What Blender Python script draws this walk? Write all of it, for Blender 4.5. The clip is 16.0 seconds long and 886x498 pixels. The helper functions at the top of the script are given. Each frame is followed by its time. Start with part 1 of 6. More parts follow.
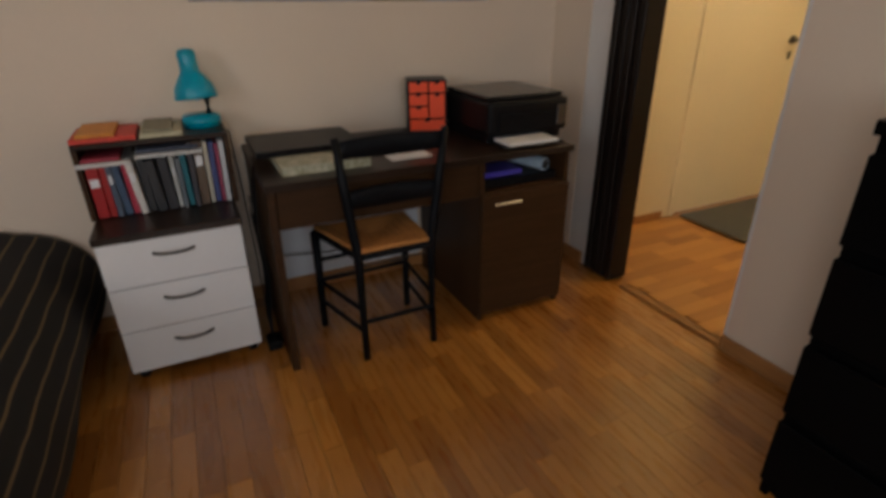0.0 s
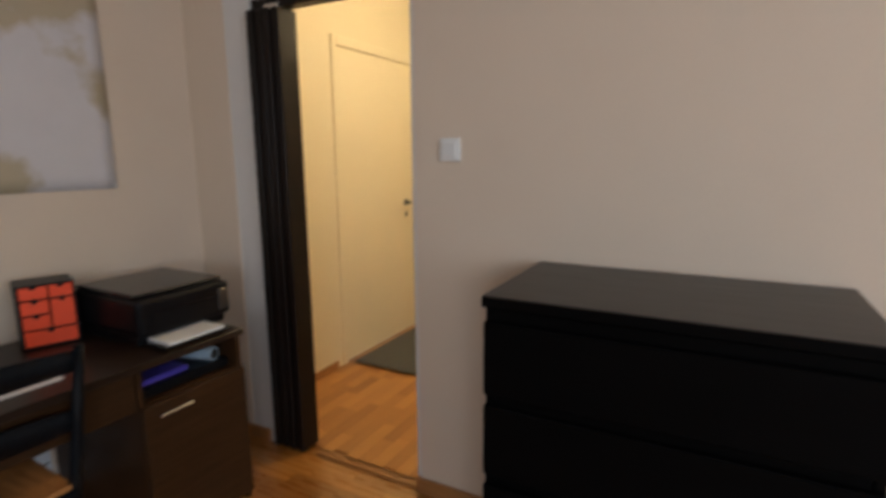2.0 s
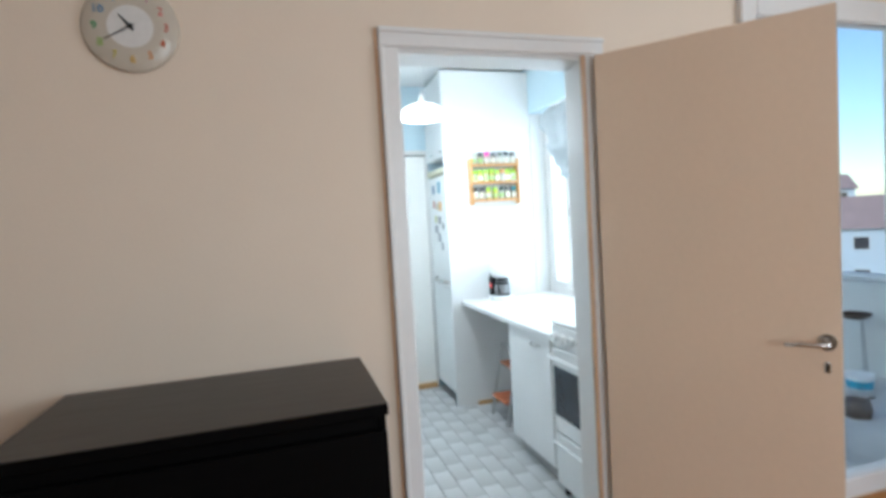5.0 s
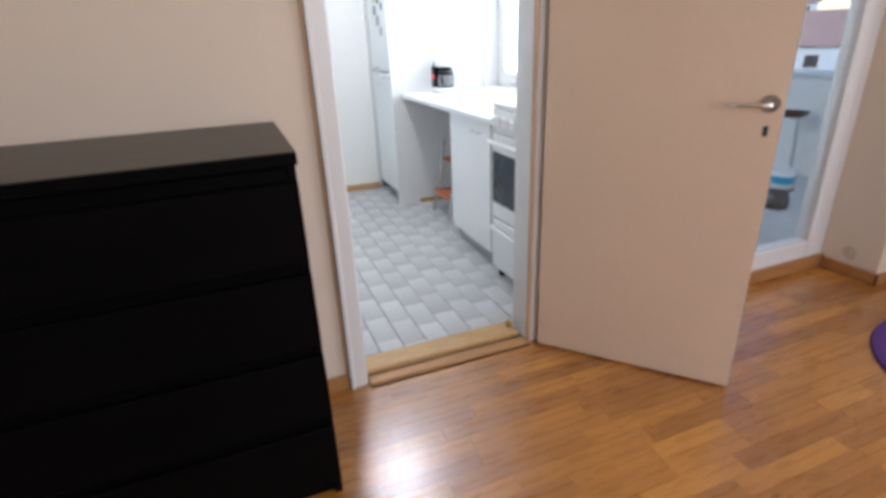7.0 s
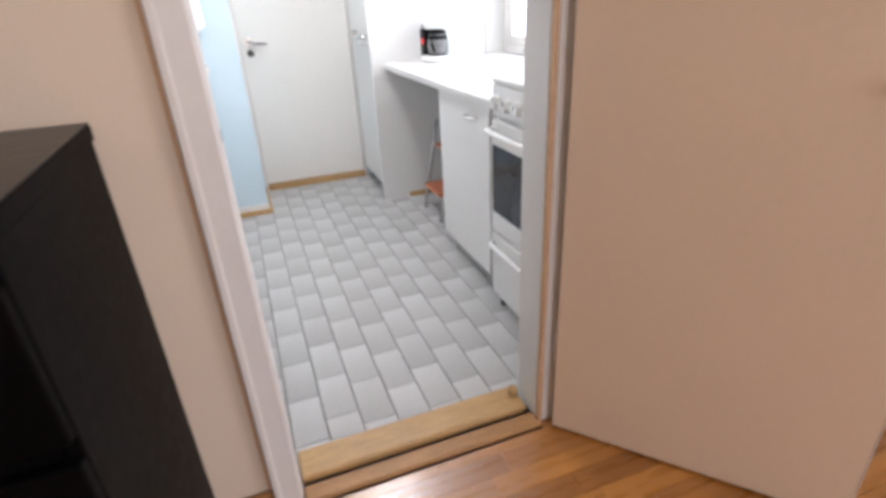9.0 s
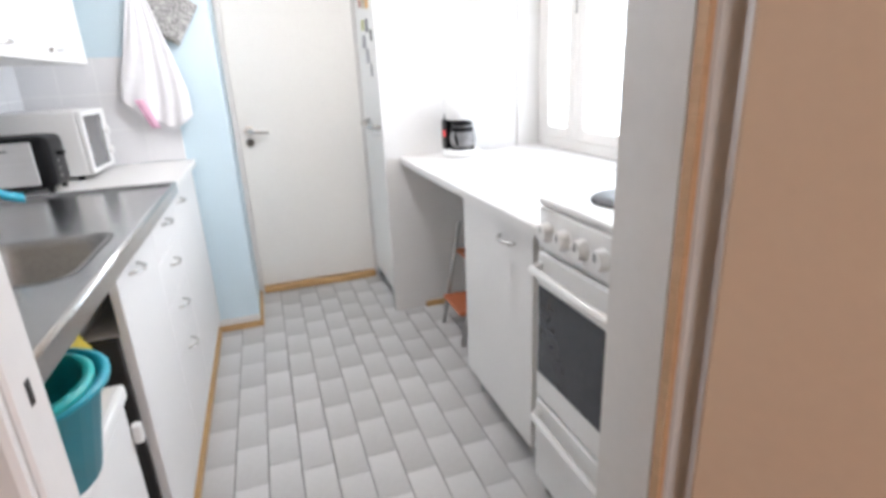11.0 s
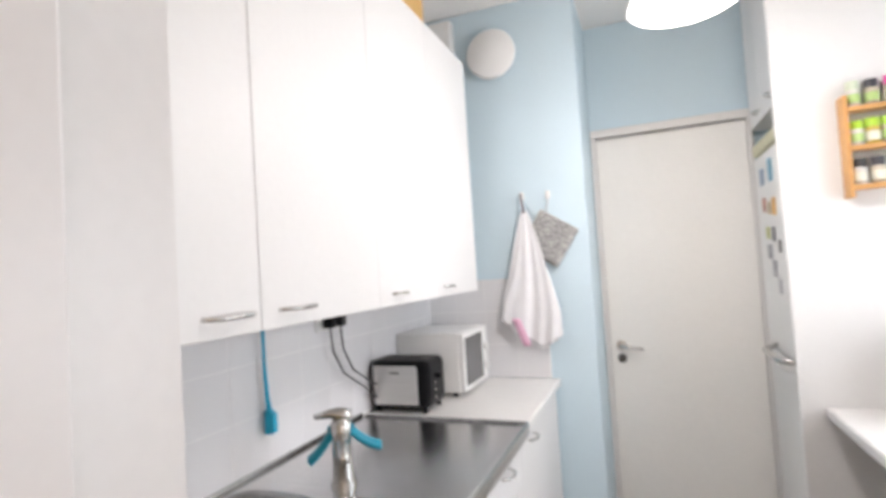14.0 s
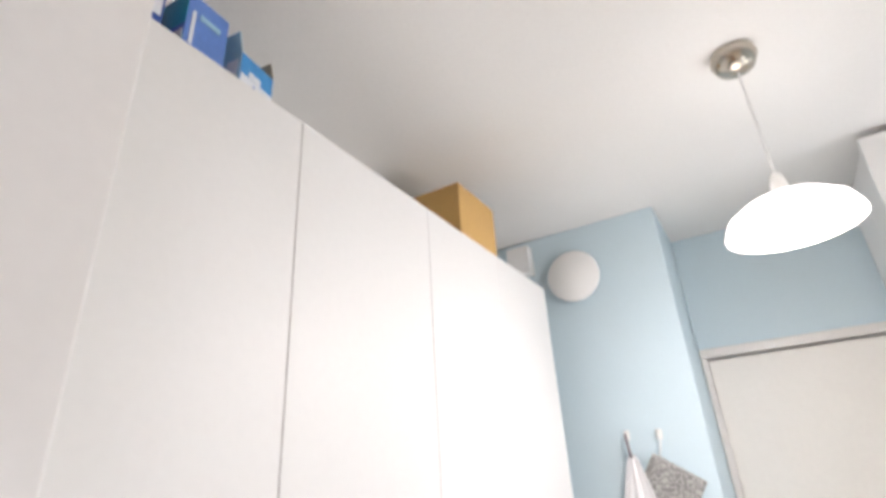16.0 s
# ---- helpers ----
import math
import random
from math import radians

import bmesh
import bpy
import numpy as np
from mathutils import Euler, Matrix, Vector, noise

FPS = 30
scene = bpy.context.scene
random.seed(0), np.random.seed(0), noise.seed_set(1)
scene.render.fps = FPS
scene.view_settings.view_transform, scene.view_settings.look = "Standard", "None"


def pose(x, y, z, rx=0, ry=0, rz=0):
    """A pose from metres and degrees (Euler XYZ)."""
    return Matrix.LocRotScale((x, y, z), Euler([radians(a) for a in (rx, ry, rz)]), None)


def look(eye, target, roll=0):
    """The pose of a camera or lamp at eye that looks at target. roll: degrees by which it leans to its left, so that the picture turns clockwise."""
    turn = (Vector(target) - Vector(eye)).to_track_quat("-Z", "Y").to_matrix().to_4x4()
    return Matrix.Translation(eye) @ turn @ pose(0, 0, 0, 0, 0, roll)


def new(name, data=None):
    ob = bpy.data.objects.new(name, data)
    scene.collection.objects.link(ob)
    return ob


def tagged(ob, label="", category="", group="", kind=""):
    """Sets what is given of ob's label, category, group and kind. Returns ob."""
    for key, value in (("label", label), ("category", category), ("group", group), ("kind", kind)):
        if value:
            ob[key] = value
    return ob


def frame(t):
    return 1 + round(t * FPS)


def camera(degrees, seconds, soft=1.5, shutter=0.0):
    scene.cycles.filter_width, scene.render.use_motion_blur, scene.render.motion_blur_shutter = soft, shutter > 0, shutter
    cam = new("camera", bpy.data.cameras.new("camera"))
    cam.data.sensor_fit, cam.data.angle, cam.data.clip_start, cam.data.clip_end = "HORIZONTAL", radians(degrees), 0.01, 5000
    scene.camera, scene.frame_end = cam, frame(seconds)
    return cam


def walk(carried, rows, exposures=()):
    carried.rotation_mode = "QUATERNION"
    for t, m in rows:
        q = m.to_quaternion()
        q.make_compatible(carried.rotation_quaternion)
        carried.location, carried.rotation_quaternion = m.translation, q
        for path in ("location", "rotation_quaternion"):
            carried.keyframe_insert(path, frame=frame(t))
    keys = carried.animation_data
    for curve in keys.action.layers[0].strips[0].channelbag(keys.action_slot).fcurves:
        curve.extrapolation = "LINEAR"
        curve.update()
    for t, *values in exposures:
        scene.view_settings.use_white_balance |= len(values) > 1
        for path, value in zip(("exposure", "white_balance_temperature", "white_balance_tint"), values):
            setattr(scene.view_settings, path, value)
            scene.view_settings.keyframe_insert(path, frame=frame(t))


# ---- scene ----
cam = camera(80.6, 16.0, soft=3.6, shutter=0.5)
PATH = [
    (0, (-0.478, -1.674, 1.201), (-2.116, -0.894, 0.36), -0.5),
    (0.5, (-0.493, -1.742, 1.258), (-2.075, -0.758, 0.531), -0.1),
    (1, (-0.520, -1.748, 1.254), (-1.913, -0.450, 0.641), -0.3),
    (1.5, (-0.507, -1.676, 1.293), (-1.669, -0.122, 0.809), -0.7),
    (2, (-0.515, -1.649, 1.343), (-1.446, 0.086, 0.993), -0.5),
    (2.5, (-0.484, -1.637, 1.372), (-1.114, 0.245, 1.125), -1.6),
    (3, (-0.48, -1.63, 1.399), (-0.825, 0.335, 1.25), -2.4),
    (3.5, (-0.478, -1.662, 1.422), (-0.487, 0.336, 1.344), -1.9),
    (4, (-0.46, -1.683, 1.43), (-0.16, 0.294, 1.396), -2.1),
    (4.2, (-0.449, -1.693, 1.436), (-0.06, 0.269, 1.423), -1.9),
    (6.3, (-0.371, -1.736, 1.32), (0.323, 0.06, 0.777), -2.3),
    (6.5, (-0.368, -1.727, 1.291), (0.336, 0.035, 0.658), -1.2),
    (7, (-0.316, -1.646, 1.227), (0.353, 0.074, 0.456), -2.3),
    (7.5, (-0.206, -1.513, 1.207), (0.393, 0.225, 0.42), -2.4),
    (8, (-0.143, -1.384, 1.177), (0.434, 0.332, 0.328), -3.0),
    (8.2, (-0.111, -1.307, 1.172), (0.457, 0.398, 0.294), -3.4),
    (10.3, (0.225, -0.641, 1.154), (0.911, 1.061, 0.358), -1.7),
    (10.5, (0.23, -0.576, 1.165), (0.895, 1.161, 0.43), -2.0),
    (11, (0.231, -0.483, 1.201), (0.822, 1.32, 0.569), -2.6),
    (11.5, (0.27, -0.428, 1.24), (0.788, 1.45, 0.786), -2.6),
    (12, (0.321, -0.35, 1.291), (0.662, 1.6, 1.013), -2.5),
    (12.5, (0.356, -0.293, 1.317), (0.45, 1.696, 1.133), -2.2),
    (13, (0.342, -0.236, 1.334), (0.186, 1.755, 1.227), -3.6),
    (13.5, (0.335, -0.169, 1.363), (-0.141, 1.773, 1.361), -2.7),
    (14, (0.316, -0.148, 1.387), (-0.41, 1.714, 1.469), -3.6),
    (14.5, (0.304, -0.114, 1.436), (-0.589, 1.662, 1.66), -3.0),
    (15, (0.318, -0.074, 1.478), (-0.635, 1.608, 1.991), -3.8),
    (15.5, (0.322, -0.023, 1.55), (-0.649, 1.598, 2.204), -4.3),
    (16, (0.314, 0.026, 1.577), (-0.611, 1.601, 2.391), -3.5),
]

EXPOSURES = [
    (0.0, -0.36, 6050, 7), (1.5, -0.22, 5750, 6), (2.5, 0.03, 5400, 3), (3.2, 0.16, 5080, -1), (4.2, 0.18, 5270, -1),
    (6.3, 0.20, 5480, 7), (8.2, 0.24, 6080, 14), (10.3, 0.12, 6220, 15), (11.5, 0.03, 6350, 15), (13.0, -0.22, 6550, 17), (16.0, -0.36, 6700, 17),
]
walk(cam, [(t, look(eye, target, roll)) for t, eye, target, roll in PATH], EXPOSURES)

# ---- world and large lights ----
world = bpy.data.worlds.new("sky")
scene.world = world
world.use_nodes = True
wn = world.node_tree.nodes
sky = wn.new("ShaderNodeTexSky")
sky.sky_type, sky.sun_disc, sky.sun_elevation, sky.sun_rotation = "NISHITA", False, radians(32), radians(214)
sky.air_density, sky.dust_density = 1.0, 0.4
world.node_tree.links.new(sky.outputs[0], wn["Background"].inputs[0])
wn["Background"].inputs[1].default_value = 0.15


def lamp(name, kind, m, power, color, size=(1, 1), radius=0.05):
    d = bpy.data.lights.new(name, kind)
    d.energy, d.color = power, color
    if kind == "AREA":
        d.shape, d.size, d.size_y = "RECTANGLE", size[0], size[1]
    elif kind == "SUN":
        d.angle = radians(size[0])
    else:
        d.shadow_soft_size = radius
    ob = new(name, d)
    ob.matrix_world = m
    return ob


lamp("sun", "SUN", look((-40, -60, 45), (0, 0, 0)), 1.5, (1, 0.96, 0.9), size=(10, 10))
lamp("kitchen_window_daylight", "AREA", look((1.715, 1.285, 1.535), (0.0, 1.285, 1.50)), 31, (0.90, 0.96, 1.0), size=(1.46, 1.34))
lamp("room_window_daylight", "AREA", look((2.84, -2.15, 1.5), (0, -2.15, 1.3)), 36, (0.98, 0.955, 0.95), size=(1.3, 1.25))
# added fill light from an unseen south side, brightens clock wall and door
lamp("south_fill_light", "AREA", look((0.9, -4.34, 1.5), (0.9, 0, 1.3)), 37, (1.0, 0.955, 0.93), size=(1.5, 1.25))
lamp("pendant_bulb", "POINT", pose(0.46, 1.42, 2.05), 31, (0.99, 0.97, 0.94), radius=0.12)
lamp("hall_bulb", "POINT", pose(-1.55, 1.15, 2.2), 32, (1.0, 0.70, 0.36), radius=0.09)


# ---- materials ----
def mat(name, color, rough=0.5, metal=0.0, vary=0.08, scale=6.0, bump=0.05, grain=60.0, stretch=(1, 1, 1), spec=0.5, coat=0.0,
        glow=None, rand=0.0, island=False, second=None):
    m = bpy.data.materials.new(name)
    m.use_nodes = True
    nt = m.node_tree
    n, link = nt.nodes, nt.links.new
    p = n["Principled BSDF"]
    tc, mp = n.new("ShaderNodeTexCoord"), n.new("ShaderNodeMapping")
    mp.inputs["Scale"].default_value = stretch
    link(tc.outputs["Object"], mp.inputs["Vector"])
    big, fine = n.new("ShaderNodeTexNoise"), n.new("ShaderNodeTexNoise")
    big.inputs["Scale"].default_value, big.inputs["Detail"].default_value = scale, 4
    fine.inputs["Scale"].default_value, fine.inputs["Detail"].default_value = grain, 5
    for t in (big, fine):
        link(mp.outputs[0], t.inputs["Vector"])
    add = n.new("ShaderNodeMath")
    add.operation = "ADD"
    link(big.outputs[0], add.inputs[0])
    link(fine.outputs[0], add.inputs[1])
    val = add.outputs[0]
    if rand:
        src = n.new("ShaderNodeNewGeometry" if island else "ShaderNodeObjectInfo")
        r = n.new("ShaderNodeMath")
        r.operation, r.inputs[1].default_value = "MULTIPLY_ADD", rand
        link(src.outputs["Random Per Island" if island else "Random"], r.inputs[0])
        link(val, r.inputs[2])
        val = r.outputs[0]
    ramp = n.new("ShaderNodeMapRange")
    ramp.inputs["From Min"].default_value, ramp.inputs["From Max"].default_value = 0.6, 1.4 + rand
    link(val, ramp.inputs["Value"])
    mix = n.new("ShaderNodeMix")
    mix.data_type = "RGBA"
    lo = [min(1, c * (1 - vary)) for c in color] if second is None else second
    hi = [min(1, c * (1 + vary)) for c in color] if second is None else color
    mix.inputs[6].default_value, mix.inputs[7].default_value = (*lo, 1), (*hi, 1)
    link(ramp.outputs[0], mix.inputs[0])
    link(mix.outputs[2], p.inputs["Base Color"])
    rr = n.new("ShaderNodeMapRange")
    rr.inputs["To Min"].default_value, rr.inputs["To Max"].default_value = max(0.03, rough * 0.8), min(1, rough * 1.2)
    link(big.outputs[0], rr.inputs["Value"])
    link(rr.outputs[0], p.inputs["Roughness"])
    p.inputs["Metallic"].default_value = metal
    p.inputs["Specular IOR Level"].default_value = spec
    p.inputs["Coat Weight"].default_value, p.inputs["Coat Roughness"].default_value = coat, 0.28
    if bump:
        b = n.new("ShaderNodeBump")
        b.inputs["Strength"].default_value, b.inputs["Distance"].default_value = bump, 0.002
        link(fine.outputs[0], b.inputs["Height"])
        link(b.outputs[0], p.inputs["Normal"])
    if glow:
        p.inputs["Emission Color"].default_value, p.inputs["Emission Strength"].default_value = (*glow[:3], 1), glow[3]
    return m


def glass(name, color=(0.95, 0.98, 0.98), rough=0.0):
    m = bpy.data.materials.new(name)
    m.use_nodes = True
    p = m.node_tree.nodes["Principled BSDF"]
    p.inputs["Base Color"].default_value = (*color, 1)
    p.inputs["Transmission Weight"].default_value, p.inputs["Roughness"].default_value, p.inputs["IOR"].default_value = 1, rough, 1.45
    return m


WALL = mat("beige_wallpaper", (0.72, 0.607, 0.484), 0.75, vary=0.035, scale=3, grain=140, bump=0.12)
WALL_HALL = mat("hall_cream_paint", (0.74, 0.66, 0.48), 0.6, vary=0.03, scale=3, bump=0.08)
WALL_BLUE = mat("light_blue_paint", (0.57, 0.70, 0.765), 0.6, vary=0.03, scale=3, grain=120, bump=0.08)
WALL_WHITE = mat("white_wall_paint", (0.75, 0.74, 0.725), 0.6, vary=0.025, scale=3, grain=120, bump=0.08)
CEIL = mat("ceiling_white", (0.88, 0.87, 0.85), 0.8, vary=0.03, scale=2, grain=90, bump=0.1)
TRIM = mat("white_trim_paint", (0.715, 0.70, 0.68), 0.35, vary=0.03, scale=5, grain=60, bump=0.05)
DOORPAINT = mat("door_paint", (0.735, 0.57, 0.42), 0.42, vary=0.03, scale=2.5, grain=50, bump=0.04)
WHITE_LAM = mat("white_laminate", (0.76, 0.755, 0.745), 0.5, vary=0.02, scale=3, grain=60, bump=0.02)
WORKTOP = mat("white_worktop", (0.78, 0.77, 0.75), 0.35, vary=0.05, scale=40, grain=220, bump=0.02)
OAK = mat("oak_stave", (0.55, 0.24, 0.040), 0.28, spec=0.8, coat=0.8, vary=0.3, scale=3, grain=22, stretch=(1.2, 11, 4), bump=0.04, rand=1.7, second=(0.22, 0.072, 0.008))
OAK_REST = mat("oak_stave_rest", (0.55, 0.24, 0.040), 0.28, spec=0.8, coat=0.8, vary=0.3, scale=3, grain=22, stretch=(1.2, 11, 4), bump=0.04, rand=1.7, second=(0.22, 0.072, 0.008), island=True)
OAK_HALL = mat("oak_hall_stave", (0.57, 0.28, 0.075), 0.33, vary=0.3, scale=3, grain=22, stretch=(11, 1.2, 4), bump=0.04, rand=2.0, second=(0.28, 0.11, 0.028))
JOINT = mat("dark_joint", (0.31, 0.135, 0.036), 0.8, vary=0.2)
BASEWOOD = mat("baseboard_wood", (0.36, 0.17, 0.055), 0.42, vary=0.25, scale=4, grain=30, stretch=(1, 1, 12), bump=0.05)
LIGHTWOOD = mat("pale_threshold_wood", (0.50, 0.31, 0.13), 0.42, vary=0.2, scale=5, grain=30, stretch=(2, 12, 6), bump=0.05)
WENGE = mat("dark_wenge_veneer", (0.042, 0.020, 0.008), 0.42, spec=0.16, vary=0.35, scale=4, grain=36, stretch=(1, 1, 14), bump=0.05)
WENGE_TOP = mat("dark_desk_top", (0.024, 0.014, 0.009), 0.32, spec=0.25, vary=0.3, scale=4, grain=36, stretch=(14, 1, 14), bump=0.04)
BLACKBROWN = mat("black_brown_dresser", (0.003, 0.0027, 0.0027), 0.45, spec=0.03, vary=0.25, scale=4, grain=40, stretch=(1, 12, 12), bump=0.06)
# same veneer in a lighter, shinier copy that carries the top's sheen
DRESS_SHEEN = mat("black_brown_dresser_sheen", (0.008, 0.0065, 0.0055), 0.36, spec=0.5, vary=0.25, scale=5, grain=60, stretch=(1, 10, 10), bump=0.06)
BLACK = mat("black_plastic", (0.007, 0.007, 0.008), 0.34, spec=0.12, vary=0.15, grain=200, bump=0.04)
FOLDV = mat("black_brown_folding_veneer", (0.012, 0.008, 0.006), 0.34, spec=0.15, vary=0.3, scale=4, grain=36, stretch=(1, 1, 14), bump=0.05)
BLACKPAINT = mat("black_chair_paint", (0.006, 0.007, 0.009), 0.40, spec=0.1, vary=0.3, scale=12, bump=0.05)
RUSH = mat("woven_rush", (0.44, 0.185, 0.045), 0.7, vary=0.3, scale=20, grain=120, stretch=(1, 6, 1), bump=0.4)
DARKGREY = mat("dark_grey_rubber", (0.07, 0.07, 0.075), 0.5, vary=0.1)
TEAL = mat("teal_enamel", (0.0, 0.29, 0.42), 0.3, vary=0.06, bump=0.01)
TEALP = mat("teal_plastic", (0.01, 0.36, 0.36), 0.35, vary=0.05, bump=0.01)
TEALP2 = mat("blue_green_plastic", (0.01, 0.30, 0.40), 0.35, vary=0.05, bump=0.01)
TEALD = mat("blue_plastic", (0.0, 0.36, 0.56), 0.35, vary=0.05, bump=0.01)
REDBOX = mat("orange_red_card", (0.85, 0.075, 0.012), 0.55, vary=0.05, bump=0.03)
CHROME = mat("brushed_chrome", (0.62, 0.61, 0.59), 0.22, metal=1.0, vary=0.06, bump=0.02)
STEEL = mat("stainless_steel", (0.66, 0.655, 0.65), 0.21, metal=1.0, vary=0.10, scale=4, grain=90, stretch=(1, 20, 1), bump=0.03)
# darker copy of the sink steel, with the bowls' shade in its colour
SHADED_STEEL = mat("shaded_brushed_steel", (0.36, 0.355, 0.35), 0.34, metal=1.0, vary=0.12, scale=5, grain=90, bump=0.03)
DARKMETAL = mat("dark_metal_handle", (0.10, 0.095, 0.09), 0.35, metal=0.8)
PAPER = mat("paper", (0.72, 0.72, 0.74), 0.7, vary=0.03)
CARD = mat("kraft_cardboard", (0.60, 0.37, 0.13), 0.75, vary=0.10, scale=8, grain=160, bump=0.08)
BLUECARD = mat("blue_printed_carton", (0.03, 0.20, 0.52), 0.5, vary=0.3, scale=9, second=(0.05, 0.33, 0.66))
WHITEPL = mat("white_plastic", (0.80, 0.80, 0.79), 0.35, vary=0.02, bump=0.01)
MATGREY = mat("grey_doormat", (0.085, 0.088, 0.09), 0.95, vary=0.25, scale=30, grain=400, bump=0.6)
TILEW = mat("white_glazed_tile", (0.74, 0.74, 0.755), 0.14, vary=0.02, scale=3, bump=0.01, rand=0.6)
GROUT = mat("tile_grout", (0.80, 0.80, 0.80), 0.85, vary=0.08)
PANE = glass("window_glass")
SMOKED = mat("oven_glass", (0.035, 0.04, 0.05), 0.12, vary=0.2, scale=10, bump=0.0)
PINE = mat("pine_shelf", (0.58, 0.31, 0.11), 0.45, vary=0.2, scale=5, grain=40, stretch=(1, 8, 8), bump=0.04)
RUGP = mat("purple_rug_wool", (0.085, 0.028, 0.17), 0.95, vary=0.2, scale=20, grain=300, bump=0.6)
ALU = mat("brushed_aluminium", (0.55, 0.55, 0.54), 0.35, metal=1.0)
ORANGEPL = mat("terracotta_step", (0.45, 0.13, 0.05), 0.5, vary=0.1)
YELLOW = mat("yellow_bag", (0.55, 0.42, 0.02), 0.5, vary=0.15)
# near-black colour standing in for shade in recesses, slots and gaps
PAINTED_SHADE = mat("painted_shade", (0.018, 0.017, 0.016), 0.8)
WHITEBOARD = mat("white_board_body", (0.76, 0.76, 0.75), 0.45, vary=0.03)


# ---- mesh helpers ----
def box(bm, x0, x1, y0, y1, z0, z1, bev=0.0, seg=1):
    """A box between two corners, with rounded edges if bev is given."""
    made = bmesh.ops.create_cube(bm, size=1.0, matrix=Matrix.LocRotScale(((x0 + x1) / 2, (y0 + y1) / 2, (z0 + z1) / 2), None, (abs(x1 - x0), abs(y1 - y0), abs(z1 - z0))))
    if bev:
        edges = {e for v in made["verts"] for e in v.link_edges}
        bmesh.ops.bevel(bm, geom=list(edges), offset=bev, segments=seg, affect="EDGES", profile=0.5)
    return bm


def b(*a, **k):
    return box(bmesh.new(), *a, **k)


def rod(bm, p0, p1, r0, r1=None, seg=12):
    """A round bar from p0 to p1."""
    p0, p1 = Vector(p0), Vector(p1)
    d = p1 - p0
    m = Matrix.Translation((p0 + p1) / 2) @ d.to_track_quat("Z", "Y").to_matrix().to_4x4()
    bmesh.ops.create_cone(bm, cap_ends=True, segments=seg, radius1=r0, radius2=r0 if r1 is None else r1, depth=d.length, matrix=m)
    return bm


def tube(bm, pts, r, seg=8):
    """A bent bar along points."""
    pts = [Vector(p) for p in pts]
    rings = []
    for i, p in enumerate(pts):
        d = (pts[min(i + 1, len(pts) - 1)] - pts[max(i - 1, 0)]).normalized()
        q = d.to_track_quat("Z", "Y")
        rr = r[i] if isinstance(r, (list, tuple)) else r
        rings.append([bm.verts.new(p + q @ Vector((rr * math.cos(2 * math.pi * k / seg), rr * math.sin(2 * math.pi * k / seg), 0))) for k in range(seg)])
    for a, c in zip(rings, rings[1:]):
        for k in range(seg):
            bm.faces.new((a[k], a[(k + 1) % seg], c[(k + 1) % seg], c[k]))
    bm.faces.new(rings[0][::-1])
    bm.faces.new(rings[-1])
    return bm


def lathe(bm, profile, at=(0, 0, 0), seg=28, m=None):
    """A turned shape from (radius, height) pairs round the z axis, at a place or by a pose."""
    m = m or Matrix.Translation(at)
    rings = [[bm.verts.new(m @ Vector((max(r, 1e-4) * math.cos(2 * math.pi * k / seg), max(r, 1e-4) * math.sin(2 * math.pi * k / seg), z))) for k in range(seg)] for r, z in profile]
    for a, c in zip(rings, rings[1:]):
        for k in range(seg):
            bm.faces.new((a[k], a[(k + 1) % seg], c[(k + 1) % seg], c[k]))
    return bm


def grid(bm, nu, nv, f):
    """A sheet of nu x nv cells whose corners are f(u, v), u and v from 0 to 1."""
    vs = [[bm.verts.new(f(i / nu, j / nv)) for j in range(nv + 1)] for i in range(nu + 1)]
    for i in range(nu):
        for j in range(nv):
            bm.faces.new((vs[i][j], vs[i + 1][j], vs[i + 1][j + 1], vs[i][j + 1]))
    return bm


BASE = {}


def thing(name, at=(0, 0, 0), label="", category="", group="", kind="", turn=None):
    """A top-level Empty. With a turn (degrees round z) its parts are given in its own axes, else in the world's."""
    ob = new(name)
    ob.empty_display_size = 0.1
    if turn is None:
        ob.location = at
        BASE[ob] = Vector(at)
    else:
        ob.matrix_basis = pose(*at, 0, 0, turn)
        BASE[ob] = Vector((0, 0, 0))
    return tagged(ob, label, category, group, kind)


def part(name, bm, material, parent=None, label="", smooth=False, solid=0.0):
    if parent is not None:
        bmesh.ops.translate(bm, verts=bm.verts, vec=-BASE[parent])
    bmesh.ops.recalc_face_normals(bm, faces=bm.faces)
    me = bpy.data.meshes.new(name)
    if smooth:
        for f in bm.faces:
            f.smooth = True
    bm.to_mesh(me)
    bm.free()
    me.materials.append(material)
    ob = new(name, me)
    if parent is not None:
        ob.parent = parent
        BASE[ob] = BASE[parent]
    if solid:
        s = ob.modifiers.new("thickness", "SOLIDIFY")
        s.thickness, s.offset = solid, 0
    return tagged(ob, label)


def setting(name, bm, material, label, category, smooth=False):
    return tagged(part(name, bm, material, smooth=smooth), label, category, kind="structure")


def writing(text, size, at, rot, material, parent, name="lettering"):
    c = bpy.data.curves.new(name, "FONT")
    c.body, c.size, c.extrude, c.align_x, c.align_y = text, size, 0.0006, "CENTER", "CENTER"
    c.materials.append(material)
    ob = new(name, c)
    ob.parent = parent
    ob.matrix_basis = pose(*(Vector(at) - BASE[parent]), *rot)
    return ob


def bow_handle(parent, mid, axis, out, length=0.1, material=None, r=0.0045, name="handle"):
    """A bowed bar handle: mid point on the face, along axis, standing out."""
    mid, axis, out = Vector(mid), Vector(axis), Vector(out)
    pts = [mid + axis * (u * length / 2) + out * (0.026 * (1 - abs(u) ** 3)) for u in (-1, -0.85, -0.5, 0, 0.5, 0.85, 1)]
    return part(name, tube(bmesh.new(), pts, r, 8), material or CHROME, parent, "bowed metal handle", smooth=True)


